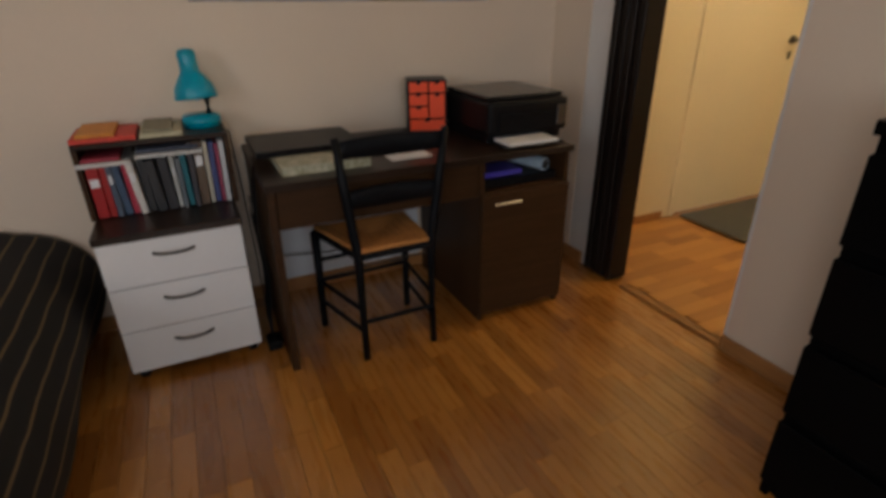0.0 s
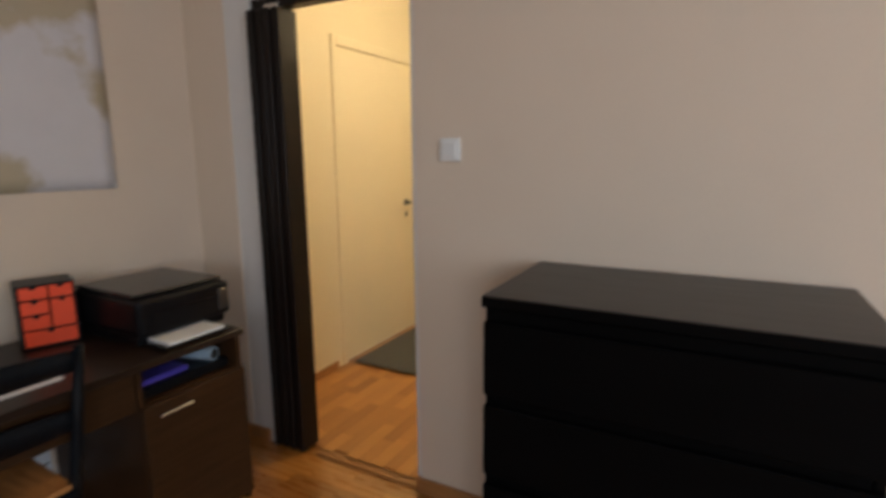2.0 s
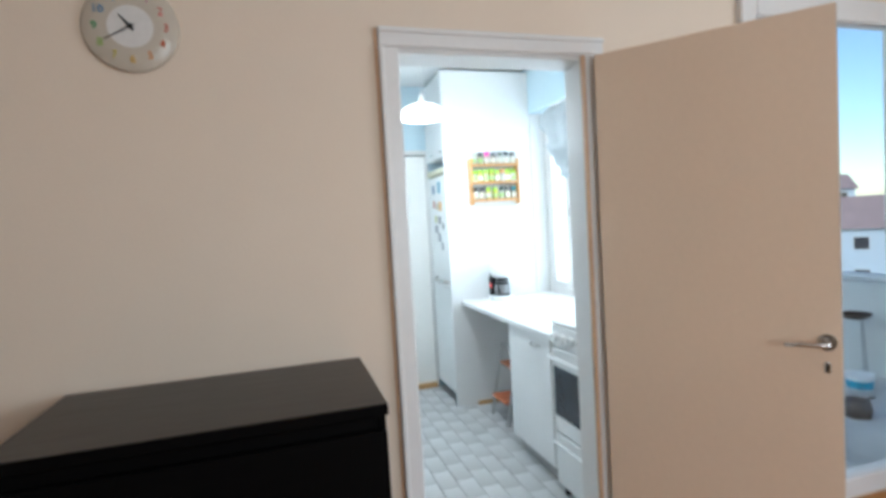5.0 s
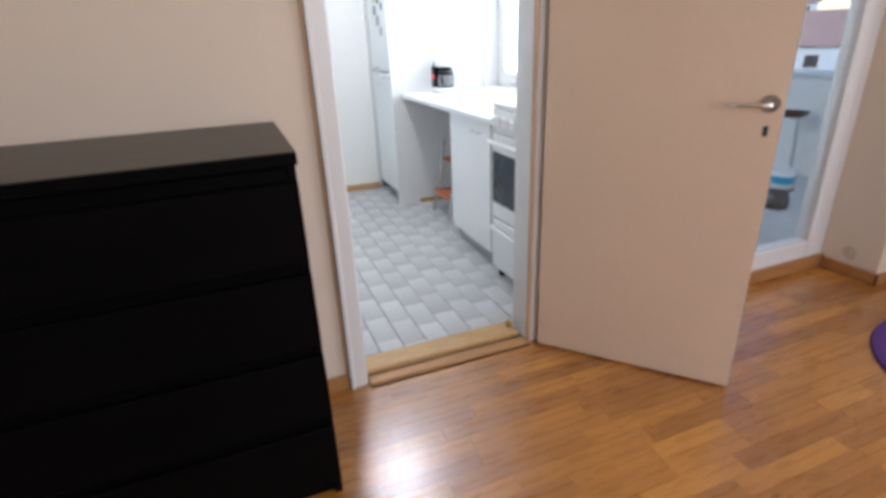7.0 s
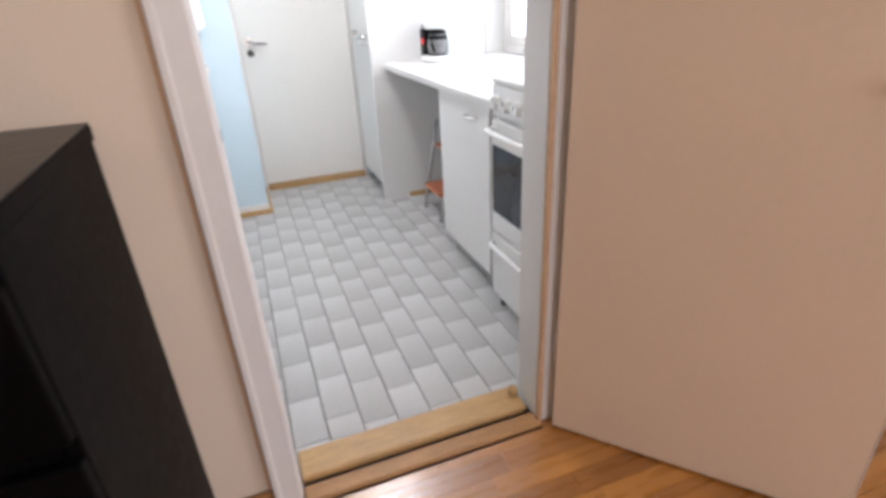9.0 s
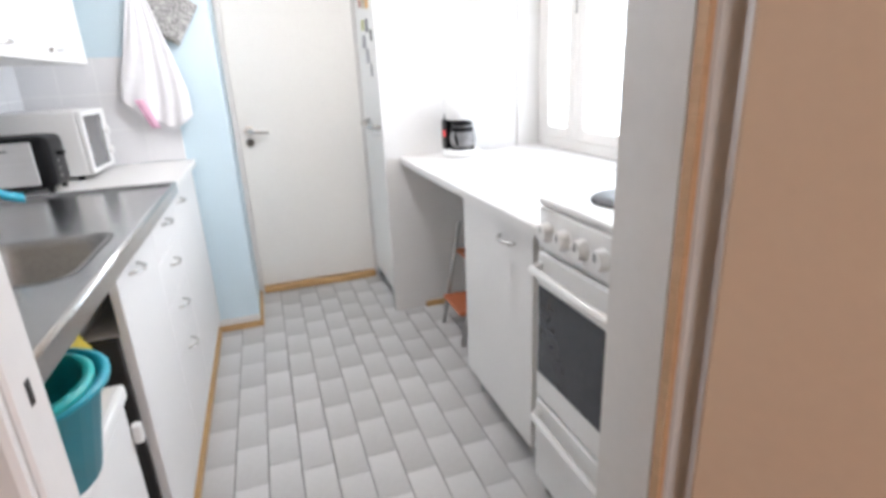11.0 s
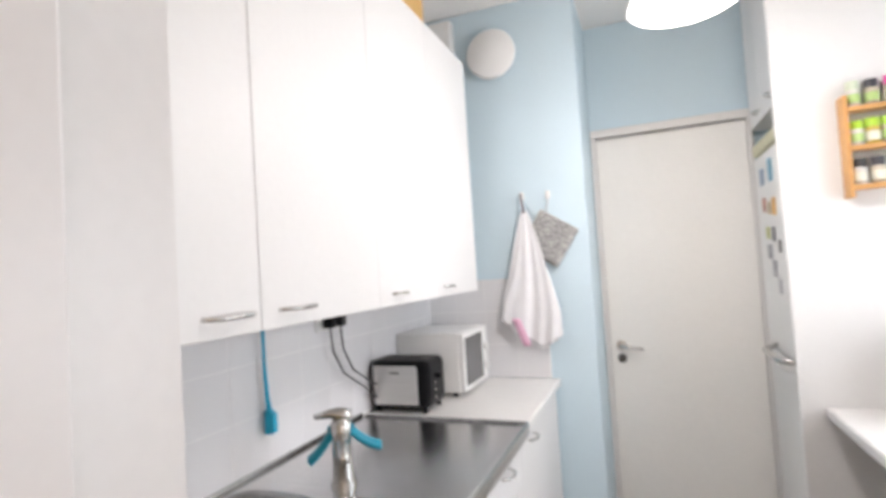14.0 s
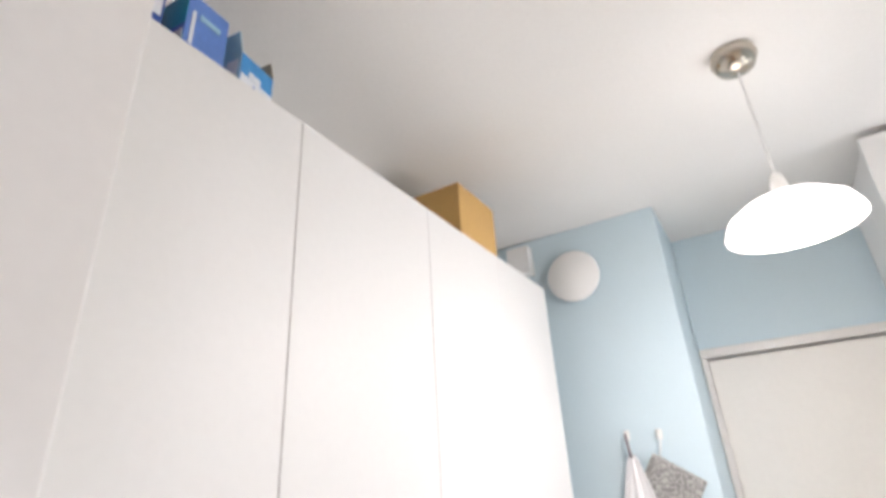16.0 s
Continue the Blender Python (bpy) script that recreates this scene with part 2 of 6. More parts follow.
# ---- room shell ----
H = 2.6
DESKWALL, HALLX, WKY = -2.72, -2.63, 0.13      # desk wall, hall wall, kitchen side of the clock wall
wall = bmesh.new()
box(wall, -1.51, -0.075, 0, WKY, 0, H)
box(wall, -0.075, 0.755, 0, WKY, 2.08, H)
box(wall, 0.755, 1.50, 0, WKY, 0, H)
box(wall, -2.46, -1.51, 0, WKY, 2.07, H)
box(wall, -2.9, -2.46, 0, WKY, 0, H)
setting("wall_north", wall, WALL, "beige papered wall with two doorways and a clock", "wall")
setting("wall_west", b(-2.90, DESKWALL, -4.3, 0, 0, H), WALL, "beige papered wall behind the desk", "wall")
# opening made for the added south fill light
ws = bmesh.new()
box(ws, -2.90, 0.1, -4.5, -4.3, 0, H)
box(ws, 1.7, 3.0, -4.5, -4.3, 0, H)
box(ws, 0.1, 1.7, -4.5, -4.3, 0, 0.85)
box(ws, 0.1, 1.7, -4.5, -4.3, 2.15, H)
setting("wall_south", ws, WALL, "beige papered wall with a window opening", "wall")
we = bmesh.new()
box(we, 2.8, 3.0, -4.3, -2.8, 0, H)
box(we, 2.8, 3.0, -1.5, -0.30, 0, H)
box(we, 2.8, 3.0, -2.8, -1.5, 0, 0.85)
box(we, 2.8, 3.0, -2.8, -1.5, 2.15, H)
setting("wall_east", we, WALL, "beige papered wall with a window opening", "wall")
setting("pillar", b(2.46, 3.0, -0.30, 0.13, 0, H, bev=0.004), WALL, "beige papered corner pillar beside the balcony window", "pillar")
setting("ceiling", b(-2.9, 3.0, -4.45, 0.0, H, H + 0.1), CEIL, "white painted ceiling", "ceiling")

# hall shell
hw = bmesh.new()
box(hw, HALLX - 0.12, HALLX, WKY, 0.90, 0, H)
box(hw, HALLX - 0.12, HALLX, 0.90, 1.85, 2.06, H)
box(hw, HALLX - 0.12, HALLX, 1.85, 2.4, 0, H)
setting("wall_hall_end", b(HALLX - 0.12, -0.8, 2.4, 2.5, 0, H), WALL_HALL, "cream painted end wall of the hall", "wall")
setting("wall_hall", hw, WALL_HALL, "cream painted hall walls lit by a warm lamp", "wall")
setting("ceiling_hall", b(-2.9, -0.8, 0.0, 2.5, H + 0.002, H + 0.1), CEIL, "white hall ceiling", "ceiling")

# kitchen shell
KX0, KX1 = -0.69, 1.50
setting("wall_kitchen_west", b(-0.80, KX0, WKY, 2.72, 0, H), WALL_WHITE, "white kitchen wall behind the sink", "wall")
wk = bmesh.new()
box(wk, KX0, 0.083, 2.19, 2.72, 0, H)
setting("wall_kitchen_pillar", wk, WALL_BLUE, "light blue painted wall beside the kitchen door", "wall")
setting("wall_kitchen_north", b(0.083, 1.8, 2.66, 2.78, 2.055, H), WALL_BLUE, "light blue painted wall over the door", "wall")
setting("wall_behind_fridge", b(0.815, 1.8, 2.66, 2.78, 0, 2.055), WALL_BLUE, "light blue painted wall behind the fridge", "wall")
setting("wall_behind_door", b(0.083, 0.815, 2.72, 2.78, 0, 2.055), WALL_BLUE, "plain wall closing the back doorway", "wall")
setting("wall_kitchen_over_window", b(KX1, 1.85, WKY, 2.66, 2.24, H), WALL_BLUE, "light blue wall over the kitchen window", "wall")
wk = bmesh.new()
box(wk, KX1, 1.85, WKY, 2.66, 0, 0.80)
box(wk, KX1, 1.85, WKY, 0.50, 0.80, 2.24)
box(wk, KX1, 1.85, 2.04, 2.66, 0.80, 2.24)
setting("wall_kitchen_east", wk, WALL_WHITE, "white painted wall with a deep window opening", "wall")
setting("ceiling_kitchen", b(-0.8, 1.85, 0.0, 2.78, H + 0.001, H + 0.1), CEIL, "white kitchen ceiling", "ceiling")

# ---- trims, doors, windows ----
def skirting(name, x0, x1, y0, y1, label, h=0.065):
    return setting(name, b(x0, x1, y0, y1, 0, h, bev=0.004), BASEWOOD, label, "baseboard")


# bluish daylight low on the desk wall, put in as a pale coloured sheet
setting("wall_lower_panel", b(DESKWALL + 0.0005, DESKWALL + 0.003, -1.478, -0.745, 0.066, 0.545), mat("pale_bluish_light_tint", (0.74, 0.78, 0.82), 0.6, vary=0.04, scale=3, grain=120, bump=0.06), "pale grey-blue sheet painted as bluish daylight under the desk", "wall panel")
skirting("baseboard_north", -1.51, -0.075, -0.016, -0.001, "brown wooden baseboard under the clock wall")
skirting("baseboard_north_side", -1.525, -1.511, -0.016, WKY, "brown wooden baseboard returning round the wall end")
skirting("baseboard_corner", DESKWALL + 0.017, -2.34, -0.016, -0.001, "brown wooden baseboard in the desk corner")
skirting("baseboard_west", DESKWALL + 0.001, DESKWALL + 0.016, -4.3, -0.001, "brown wooden baseboard behind the desk")
skirting("baseboard_hall", HALLX + 0.001, HALLX + 0.016, WKY + 0.001, 0.84, "wooden hall baseboard", 0.05)
skirting("baseboard_balcony", 1.42, 2.46, -0.046, -0.032, "brown wooden baseboard below the balcony window", 0.07)
skirting("baseboard_pillar", 2.445, 2.459, -0.315, -0.047, "brown wooden baseboard round the pillar", 0.06)
skirting("baseboard_pillar_front", 2.445, 2.8, -0.315, -0.301, "brown wooden baseboard on the pillar front", 0.06)

# hall opening: white lining, header, dark folding door pushed aside
trim = bmesh.new()
box(trim, -2.459, -2.30, 0.004, 0.10, 0, 2.069)
box(trim, -2.30, -1.511, 0.03, 0.10, 1.985, 2.069)
box(trim, -1.525, -1.511, 0.004, 0.10, 0, 1.985)
setting("door_lining_hall", trim, TRIM, "white painted lining of the hall opening", "door frame")
fd = thing("folding_door", (-2.2, 0.03, 0), "dark brown folding door pushed together beside the opening", "folding door")
for k in range(4):
    x = -2.295 + k * 0.046
    bm = b(x, x + 0.036, -0.028 + 0.006 * (k % 2), 0.085, 0.012, 1.935, bev=0.004)
    part("panel", bm, FOLDV, fd)
    if k < 3:
        part("hinge_strip", rod(bmesh.new(), (x + 0.041, 0.05, 0.014), (x + 0.041, 0.05, 1.93), 0.006, seg=8), BLACK, fd)
part("top_rail", b(-2.298, -1.527, 0.01, 0.07, 1.938, 1.984, bev=0.003), FOLDV, fd, "dark wooden sliding rail")
part("carriage", b(-2.20, -2.12, -0.02, 0.008, 1.925, 1.946, bev=0.002), CHROME, fd, "small metal carriage")
setting("floor_rail", b(-2.07, -1.511, 0.0, 0.032, 0.0, 0.012, bev=0.003), BASEWOOD, "dark wooden floor strip in the hall opening", "threshold")


def swing_door(name, at, turn, w, h, material, label, thick=0.04):
    d = thing(name, at, label, "door", kind="structure", turn=turn)
    part("leaf", b(0, w, -thick / 2, thick / 2, 0.008, h, bev=0.003), material, d)
    return d


def lever(parent, x, z, side, thick, material, mirror=1):
    y = side * thick / 2
    s = side
    part("rose", rod(bmesh.new(), (x, y, z), (x, y + s * 0.009, z), 0.025, seg=20), material, parent, "round metal rose", smooth=False)
    part("door_handle", tube(bmesh.new(), [(x, y, z), (x, y + s * 0.045, z), (x - mirror * 0.012, y + s * 0.055, z), (x - mirror * 0.11, y + s * 0.052, z - 0.003)], [0.010, 0.008, 0.0075, 0.0045], 10), material, parent, "metal lever handle", smooth=True)
    esc = part("keyhole_plate", b(x - 0.008, x + 0.008, y, y + s * 0.004, z - 0.096, z - 0.062, bev=0.002), material, parent, "metal keyhole plate")
    part("keyhole", b(x - 0.003, x + 0.003, y, y + s * 0.0055, z - 0.088, z - 0.068), BLACK, esc)


# hall door
hd = thing("door_hall", (HALLX, 1.3, 0), "closed cream flush door in the hall wall", "door", kind="structure")
part("leaf", b(HALLX - 0.03, HALLX + 0.004, 0.95, 1.80, 0.012, 2.0, bev=0.003), WALL_HALL, hd)
for nm, a in (("jamb", (0.9, 0.945)), ("jamb", (1.805, 1.85))):
    part(nm, b(HALLX - 0.05, HALLX + 0.012, a[0], a[1], 0, 2.06, bev=0.003), WALL_HALL, hd)
part("head", b(HALLX - 0.05, HALLX + 0.011, 0.946, 1.804, 2.005, 2.06, bev=0.003), WALL_HALL, hd)
part("handle_rose", rod(bmesh.new(), (HALLX + 0.004, 1.70, 1.005), (HALLX + 0.014, 1.70, 1.005), 0.024, seg=18), DARKMETAL, hd)
part("door_handle", tube(bmesh.new(), [(HALLX + 0.01, 1.70, 1.005), (HALLX + 0.05, 1.70, 1.005), (HALLX + 0.055, 1.68, 1.005), (HALLX + 0.05, 1.61, 1.002)], 0.009, 10), DARKMETAL, hd, "dark metal lever handle", smooth=True)
part("keyhole_plate", b(HALLX + 0.004, HALLX + 0.008, 1.685, 1.715, 0.895, 0.935, bev=0.002), DARKMETAL, hd)
part("hinge", rod(bmesh.new(), (HALLX + 0.008, 0.948, 0.24), (HALLX + 0.008, 0.948, 0.33), 0.008, seg=10), WALL_HALL, hd, "cream painted hinge")
mt = tagged(part("doormat", b(-2.58, -1.85, 0.95, 1.72, 0.013, 0.021, bev=0.003), MATGREY), "dark grey doormat on the hall floor", "doormat")
hl = thing("hall_ceiling_lamp", (-1.55, 1.15, H), "round hall ceiling lamp with warm opal globe", "ceiling lamp")
part("canopy", rod(bmesh.new(), (-1.55, 1.15, H - 0.03), (-1.55, 1.15, H), 0.06, seg=20), WHITEPL, hl)
part("shade", lathe(bmesh.new(), [(0.03, H - 0.03), (0.1, H - 0.06), (0.13, H - 0.1), (0.12, H - 0.14)], (-1.55, 1.15, 0)), mat("warm_opal", (0.8, 0.7, 0.5), 0.5, glow=(1, 0.7, 0.35, 3.0)), hl, smooth=True)

# kitchen doorway: casing on the room side, lining, threshold, open door
BARE = mat("bare_wood_edge", (0.60, 0.38, 0.22), 0.5, vary=0.15, stretch=(1, 1, 8))
cas = thing("door_casing_kitchen", (0.34, -0.01, 0), "white moulded casing round the kitchen doorway", "door frame", kind="structure")
for x0, x1 in ((-0.072, -0.006), (0.694, 0.775)):
    m = b(x0, x1, -0.018, 0.0, 0, 2.011, bev=0.005)
    box(m, (x0 if x0 < 0 else x1 - 0.018), (x0 + 0.018 if x0 < 0 else x1), -0.026, -0.017, 0, 2.011, bev=0.004)
    part("casing_side", m, TRIM, cas)
m = b(-0.072, 0.775, -0.018, 0.0, 2.012, 2.075, bev=0.005)
box(m, -0.072, 0.775, -0.026, -0.017, 2.057, 2.075, bev=0.004)
part("casing_head", m, TRIM, cas)
lin = thing("door_lining_kitchen", (0.34, 0.07, 0), "white painted door lining with a rebate", "door frame", kind="structure")
for s, x0, x1 in ((1, -0.06, -0.003), (-1, 0.684, 0.745)):
    if s > 0:
        m = b(x0, x1, 0.0005, 0.06, 0, 2.03, bev=0.003)
        box(m, x0 - 0.013, -0.056, 0.059, 0.185, 0, 2.03, bev=0.002)
    else:
        m = b(x0, x1, 0.0005, 0.06, 0, 2.03, bev=0.003)
        box(m, 0.700, x1, 0.059, 0.142, 0, 2.03, bev=0.002)
    part("jamb", m, TRIM, lin)
part("strike_slot", b(-0.0032, -0.0022, 0.027, 0.036, 0.93, 0.955), PAINTED_SHADE, lin, "dark latch slot")
part("head", b(-0.055, 0.699, 0.0005, 0.142, 1.997, 2.0295, bev=0.003), TRIM, lin)
setting("wood_edge_strip_west", b(-0.082, -0.0725, -0.006, 0.0, 0.066, 2.07), BARE, "bare wooden edge strip beside the casing", "trim")
setting("wood_edge_strip", b(0.6845, 0.6935, -0.0165, 0.0, 0, 2.01), BARE, "bare wooden edge strip beside the casing", "trim")
th = bmesh.new()
box(th, -0.002, 0.675, 0.036, 0.14, 0, 0.026, bev=0.006)
setting("threshold", th, LIGHTWOOD, "pale wooden kitchen threshold", "threshold")
setting("threshold_strip", b(-0.004, 0.6835, -0.036, 0.022, 0, 0.014, bev=0.006), mat("worn_oak_strip", (0.40, 0.205, 0.075), 0.45, vary=0.25, scale=5, grain=30, stretch=(2, 12, 6)), "brown worn wooden strip before the threshold", "threshold")
setting("threshold_gap", b(-0.003, 0.676, 0.0225, 0.0355, 0, 0.003), PAINTED_SHADE, "dark groove between the threshold boards", "threshold")
# shadow along the strip's front edge, laid down as a thin dark strip
setting("threshold_front_gap", b(-0.004, 0.6835, -0.042, -0.0365, 0, 0.002), PAINTED_SHADE, "dark strip painted as the shadow line before the threshold strip", "threshold")
tagged(part("door_stop", lathe(bmesh.new(), [(0, 0.0265), (0.015, 0.0265), (0.017, 0.040), (0.012, 0.052), (0, 0.055)], (0.660, 0.10, 0), seg=14), LIGHTWOOD, smooth=True), "small turned wooden door stop on the threshold", "door stop")
kd = swing_door("door_kitchen", (0.725, -0.036, 0), -49.5, 0.705, 2.0, DOORPAINT, "cream painted flush kitchen door standing open")
lever(kd, 0.668, 0.997, -1, 0.04, CHROME)
part("latch_edge", b(0.7052, 0.7072, -0.0195, 0.0195, 0.009, 1.999, bev=0.0005), TRIM, kd, "white painted door edge")
for z in (0.22, 1.72):
    part("hinge", rod(bmesh.new(), (-0.008, 0.012, z), (-0.008, 0.012, z + 0.09), 0.007, seg=10), TRIM, kd, "white painted hinge")
part("lock_edge", b(0.7073, 0.7083, -0.011, 0.011, 0.86, 1.06), CHROME, kd, "metal lock plate on the edge")

# far kitchen door
bd = thing("door_pantry", (0.45, 2.66, 0), "closed off-white flush door at the kitchen end", "door", kind="structure")
BDP = mat("offwhite_door_paint", (0.84, 0.825, 0.79), 0.62, vary=0.025, scale=2.5, bump=0.03)
part("leaf", b(0.112, 0.79, 2.650, 2.69, 0.04, 2.005, bev=0.003), BDP, bd)
part("jamb", b(0.0845, 0.111, 2.625, 2.71, 0, 2.012, bev=0.003), TRIM, bd)
part("jamb", b(0.791, 0.814, 2.625, 2.71, 0, 2.012, bev=0.003), TRIM, bd)
part("head", b(0.0845, 0.814, 2.622, 2.71, 2.013, 2.053, bev=0.004), TRIM, bd)
part("sill", b(0.112, 0.79, 2.615, 2.70, 0, 0.038, bev=0.004), LIGHTWOOD, bd, "pale wooden door sill")
part("rose", rod(bmesh.new(), (0.162, 2.65, 0.955), (0.162, 2.638, 0.955), 0.024, seg=18), CHROME, bd)
part("door_handle", tube(bmesh.new(), [(0.162, 2.65, 0.955), (0.162, 2.605, 0.955), (0.175, 2.597, 0.953), (0.265, 2.60, 0.94)], [0.011, 0.01, 0.01, 0.008], 10), CHROME, bd, "steel lever handle", smooth=True)
part("lock_knob", rod(bmesh.new(), (0.162, 2.65, 0.89), (0.162, 2.63, 0.89), 0.021, seg=16), DARKMETAL, bd, "dark round lock knob")
bb = bmesh.new()
box(bb, -0.156, 0.083, 2.176, 2.189, 0.03, 0.062, bev=0.003)
setting("baseboard_blue_wall", bb, TRIM, "white baseboard below the blue wall", "baseboard")
bb = bmesh.new()
box(bb, -0.156, 0.10, 2.166, 2.189, 0, 0.03, bev=0.003)
box(bb, 0.0835, 0.10, 2.19, 2.61, 0, 0.03, bev=0.003)
setting("floor_strip_blue_wall", bb, LIGHTWOOD, "pale wooden strip along the kitchen floor", "trim")

# kitchen window
win = thing("window_1", (1.66, 1.27, 0.8), "white painted two-casement kitchen window, very bright", "window", kind="structure")
def sash(y0, y1, z0, z1, x):
    f = bmesh.new()
    w = 0.05
    for a in ((y0, y0 + w, z0, z1), (y1 - w, y1, z0, z1), (y0 + w, y1 - w, z0, z0 + w), (y0 + w, y1 - w, z1 - w, z1)):
        box(f, x - 0.022, x + 0.022, a[0], a[1], a[2], a[3], bev=0.004)
    fr = part("casement", f, TRIM, win)
    part("pane", b(x - 0.002, x + 0.002, y0 + w - 0.004, y1 - w + 0.004, z0 + w - 0.004, z1 - w + 0.004), PANE, fr).visible_shadow = False
wf = bmesh.new()
for a in ((0.502, 0.55, 0.829, 2.235), (1.99, 2.038, 0.829, 2.235), (0.55, 1.99, 0.829, 0.88), (0.55, 1.99, 2.19, 2.235), (1.675, 1.715, 0.88, 2.19)):
    box(wf, 1.62, 1.705, *a, bev=0.004)
part("window_frame", wf, TRIM, win)
sash(1.716, 1.989, 0.881, 2.189, 1.64)
sash(1.11, 1.674, 0.881, 2.189, 1.64)
sash(0.551, 1.108, 0.881, 2.189, 1.64)
part("catch", tube(bmesh.new(), [(1.615, 1.66, 1.5), (1.59, 1.66, 1.5), (1.59, 1.66, 1.43)], 0.006, 8), CHROME, win, "small metal window catch", smooth=True)
part("window_sill", b(1.501, 1.66, 0.502, 2.038, 0.801, 0.828, bev=0.003), WHITE_LAM, win)
cv = bmesh.new()
def drape(u, v):
    y = 0.52 + (1.16 - 0.24 * v + 0.05 * math.sin(9 * v)) * u
    z = 2.20 - (0.50 + 0.025 * math.sin(7 * u + 2)) * v - 0.05 * v * u * math.sin(math.pi * v)
    pleat = math.sin(15 * v - 7 * u) + 0.5 * math.sin(27 * v + 5 * u + 1)
    x = 1.462 - 0.085 * math.sin(math.pi * min(1, v * 1.05)) - 0.026 * pleat * (0.3 + v) + 0.012 * math.sin(31 * u)
    return (x, y, z)
grid(cv, 46, 18, drape)
tagged(part("curtain", cv, mat("grey_white_cotton", (0.42, 0.455, 0.475), 0.85, vary=0.12, grain=250, bump=0.15), smooth=True, solid=0.003), "pale grey gathered curtain drawn up at the window", "curtain")
setting("curtain_rail", rod(bmesh.new(), (1.47, 0.45, 2.21), (1.47, 1.66, 2.21), 0.008), WHITEPL, "thin white curtain rail", "curtain rail")

# balcony window and what lies outside
bw = thing("window_2", (1.9, -0.08, 0), "tall white framed balcony window beside the kitchen door", "window", kind="structure")
bf = bmesh.new()
for a in ((1.42, 1.50, 0.07, 2.3), (2.33, 2.46, 0.07, 2.3), (1.50, 2.33, 0.07, 0.16), (1.50, 2.33, 2.2, 2.3)):
    box(bf, a[0], a[1], -0.03, 0.05, a[2], a[3], bev=0.006)
part("window_frame", bf, TRIM, bw)
part("pane", b(1.496, 2.334, 0.008, 0.012, 0.156, 2.204), PANE, bw).visible_shadow = False
wb = bmesh.new()
box(wb, 1.50, 2.46, 0.0, 0.13, 2.3, H)
box(wb, 1.50, 2.46, -0.031, 0.06, 0, 0.07)
setting("wall_balcony", wb, WALL, "beige wall round the balcony window", "wall")
setting("balcony_floor", b(1.86, 4.1, 0.061, 4.0, -0.12, 0.0), mat("grey_concrete", (0.60, 0.58, 0.54), 0.8, vary=0.15), "grey concrete balcony floor", "floor")
par = bmesh.new()
box(par, 4.0, 4.08, 0.062, 4.0, 0.0, 0.77, bev=0.01)
setting("balcony_parapet", par, mat("pale_grey_board", (0.76, 0.75, 0.71), 0.7, vary=0.08), "pale grey balcony parapet", "parapet")
rl = bmesh.new()
tube(rl, [(4.04, 0.062, 0.80), (4.04, 4.0, 0.80)], 0.032)
setting("balcony_rail", rl, WHITEPL, "white rail on the parapet", "rail")
bowl = thing("barbecue", (3.80, 1.22, 0), "small dark round barbecue on the balcony", "barbecue")
part("bowl", lathe(bmesh.new(), [(0.02, 0.49), (0.07, 0.50), (0.105, 0.53), (0.11, 0.54), (0.10, 0.54), (0.05, 0.51)], (3.80, 1.22, 0)), BLACK, bowl, smooth=True)
for k in range(3):
    a = k * 2.1
    part("leg", rod(bmesh.new(), (3.80 + 0.08 * math.cos(a), 1.22 + 0.08 * math.sin(a), 0.50), (3.80 + 0.13 * math.cos(a), 1.22 + 0.13 * math.sin(a), 0), 0.006), ALU, bowl)
cup = thing("bucket", (3.55, 1.02, 0), "small white and blue plastic bucket on the balcony", "bucket")
part("body", lathe(bmesh.new(), [(0.001, 0), (0.07, 0), (0.09, 0.15), (0.085, 0.15), (0.066, 0.01)], (3.55, 1.02, 0)), WHITEPL, cup, smooth=True)
part("band", lathe(bmesh.new(), [(0.078, 0.05), (0.0865, 0.11)], (3.55, 1.02, 0)), TEALD, cup, "blue printed band", smooth=True)
pt = thing("metal_pot", (3.12, 0.74, 0), "small dark metal pot on the balcony floor", "pot")
part("body", lathe(bmesh.new(), [(0.001, 0), (0.075, 0.0), (0.085, 0.05), (0.07, 0.11), (0.065, 0.11), (0.06, 0.02)], (3.12, 0.74, 0)), DARKMETAL, pt, smooth=True)
part("handle", tube(bmesh.new(), [(3.19, 0.74, 0.09), (3.24, 0.74, 0.1), (3.28, 0.74, 0.1)], 0.008), BLACK, pt)


ra = thing("radiator", (2.68, -0.35, 0), "white ribbed radiator beside the pillar", "radiator")
for k in range(5):
    part("rib", b(2.575 + k * 0.045, 2.612 + k * 0.045, -0.40, -0.33, 0.10, 0.62, bev=0.012, seg=2), WHITEPL, ra)
part("pipe", rod(bmesh.new(), (2.58, -0.365, 0.14), (2.79, -0.365, 0.14), 0.012), WHITEPL, ra)
part("foot", b(2.585, 2.60, -0.395, -0.335, 0.0, 0.101), WHITEPL, ra)
part("foot", b(2.765, 2.78, -0.395, -0.335, 0.0, 0.101), WHITEPL, ra)
pa = bmesh.new()
ring = [pa.verts.new((2.4585, -0.16 + (0.034 + 0.006 * math.sin(3 * a + 1)) * math.cos(a), 0.115 + (0.034 + 0.006 * math.sin(2 * a)) * math.sin(a))) for a in [2 * math.pi * k / 26 for k in range(26)]]
pa.faces.new(ring)
setting("plaster_patch", pa, mat("bare_plaster", (0.55, 0.47, 0.38), 0.9, vary=0.25, scale=30), "worn plaster patch low on the pillar", "patch")

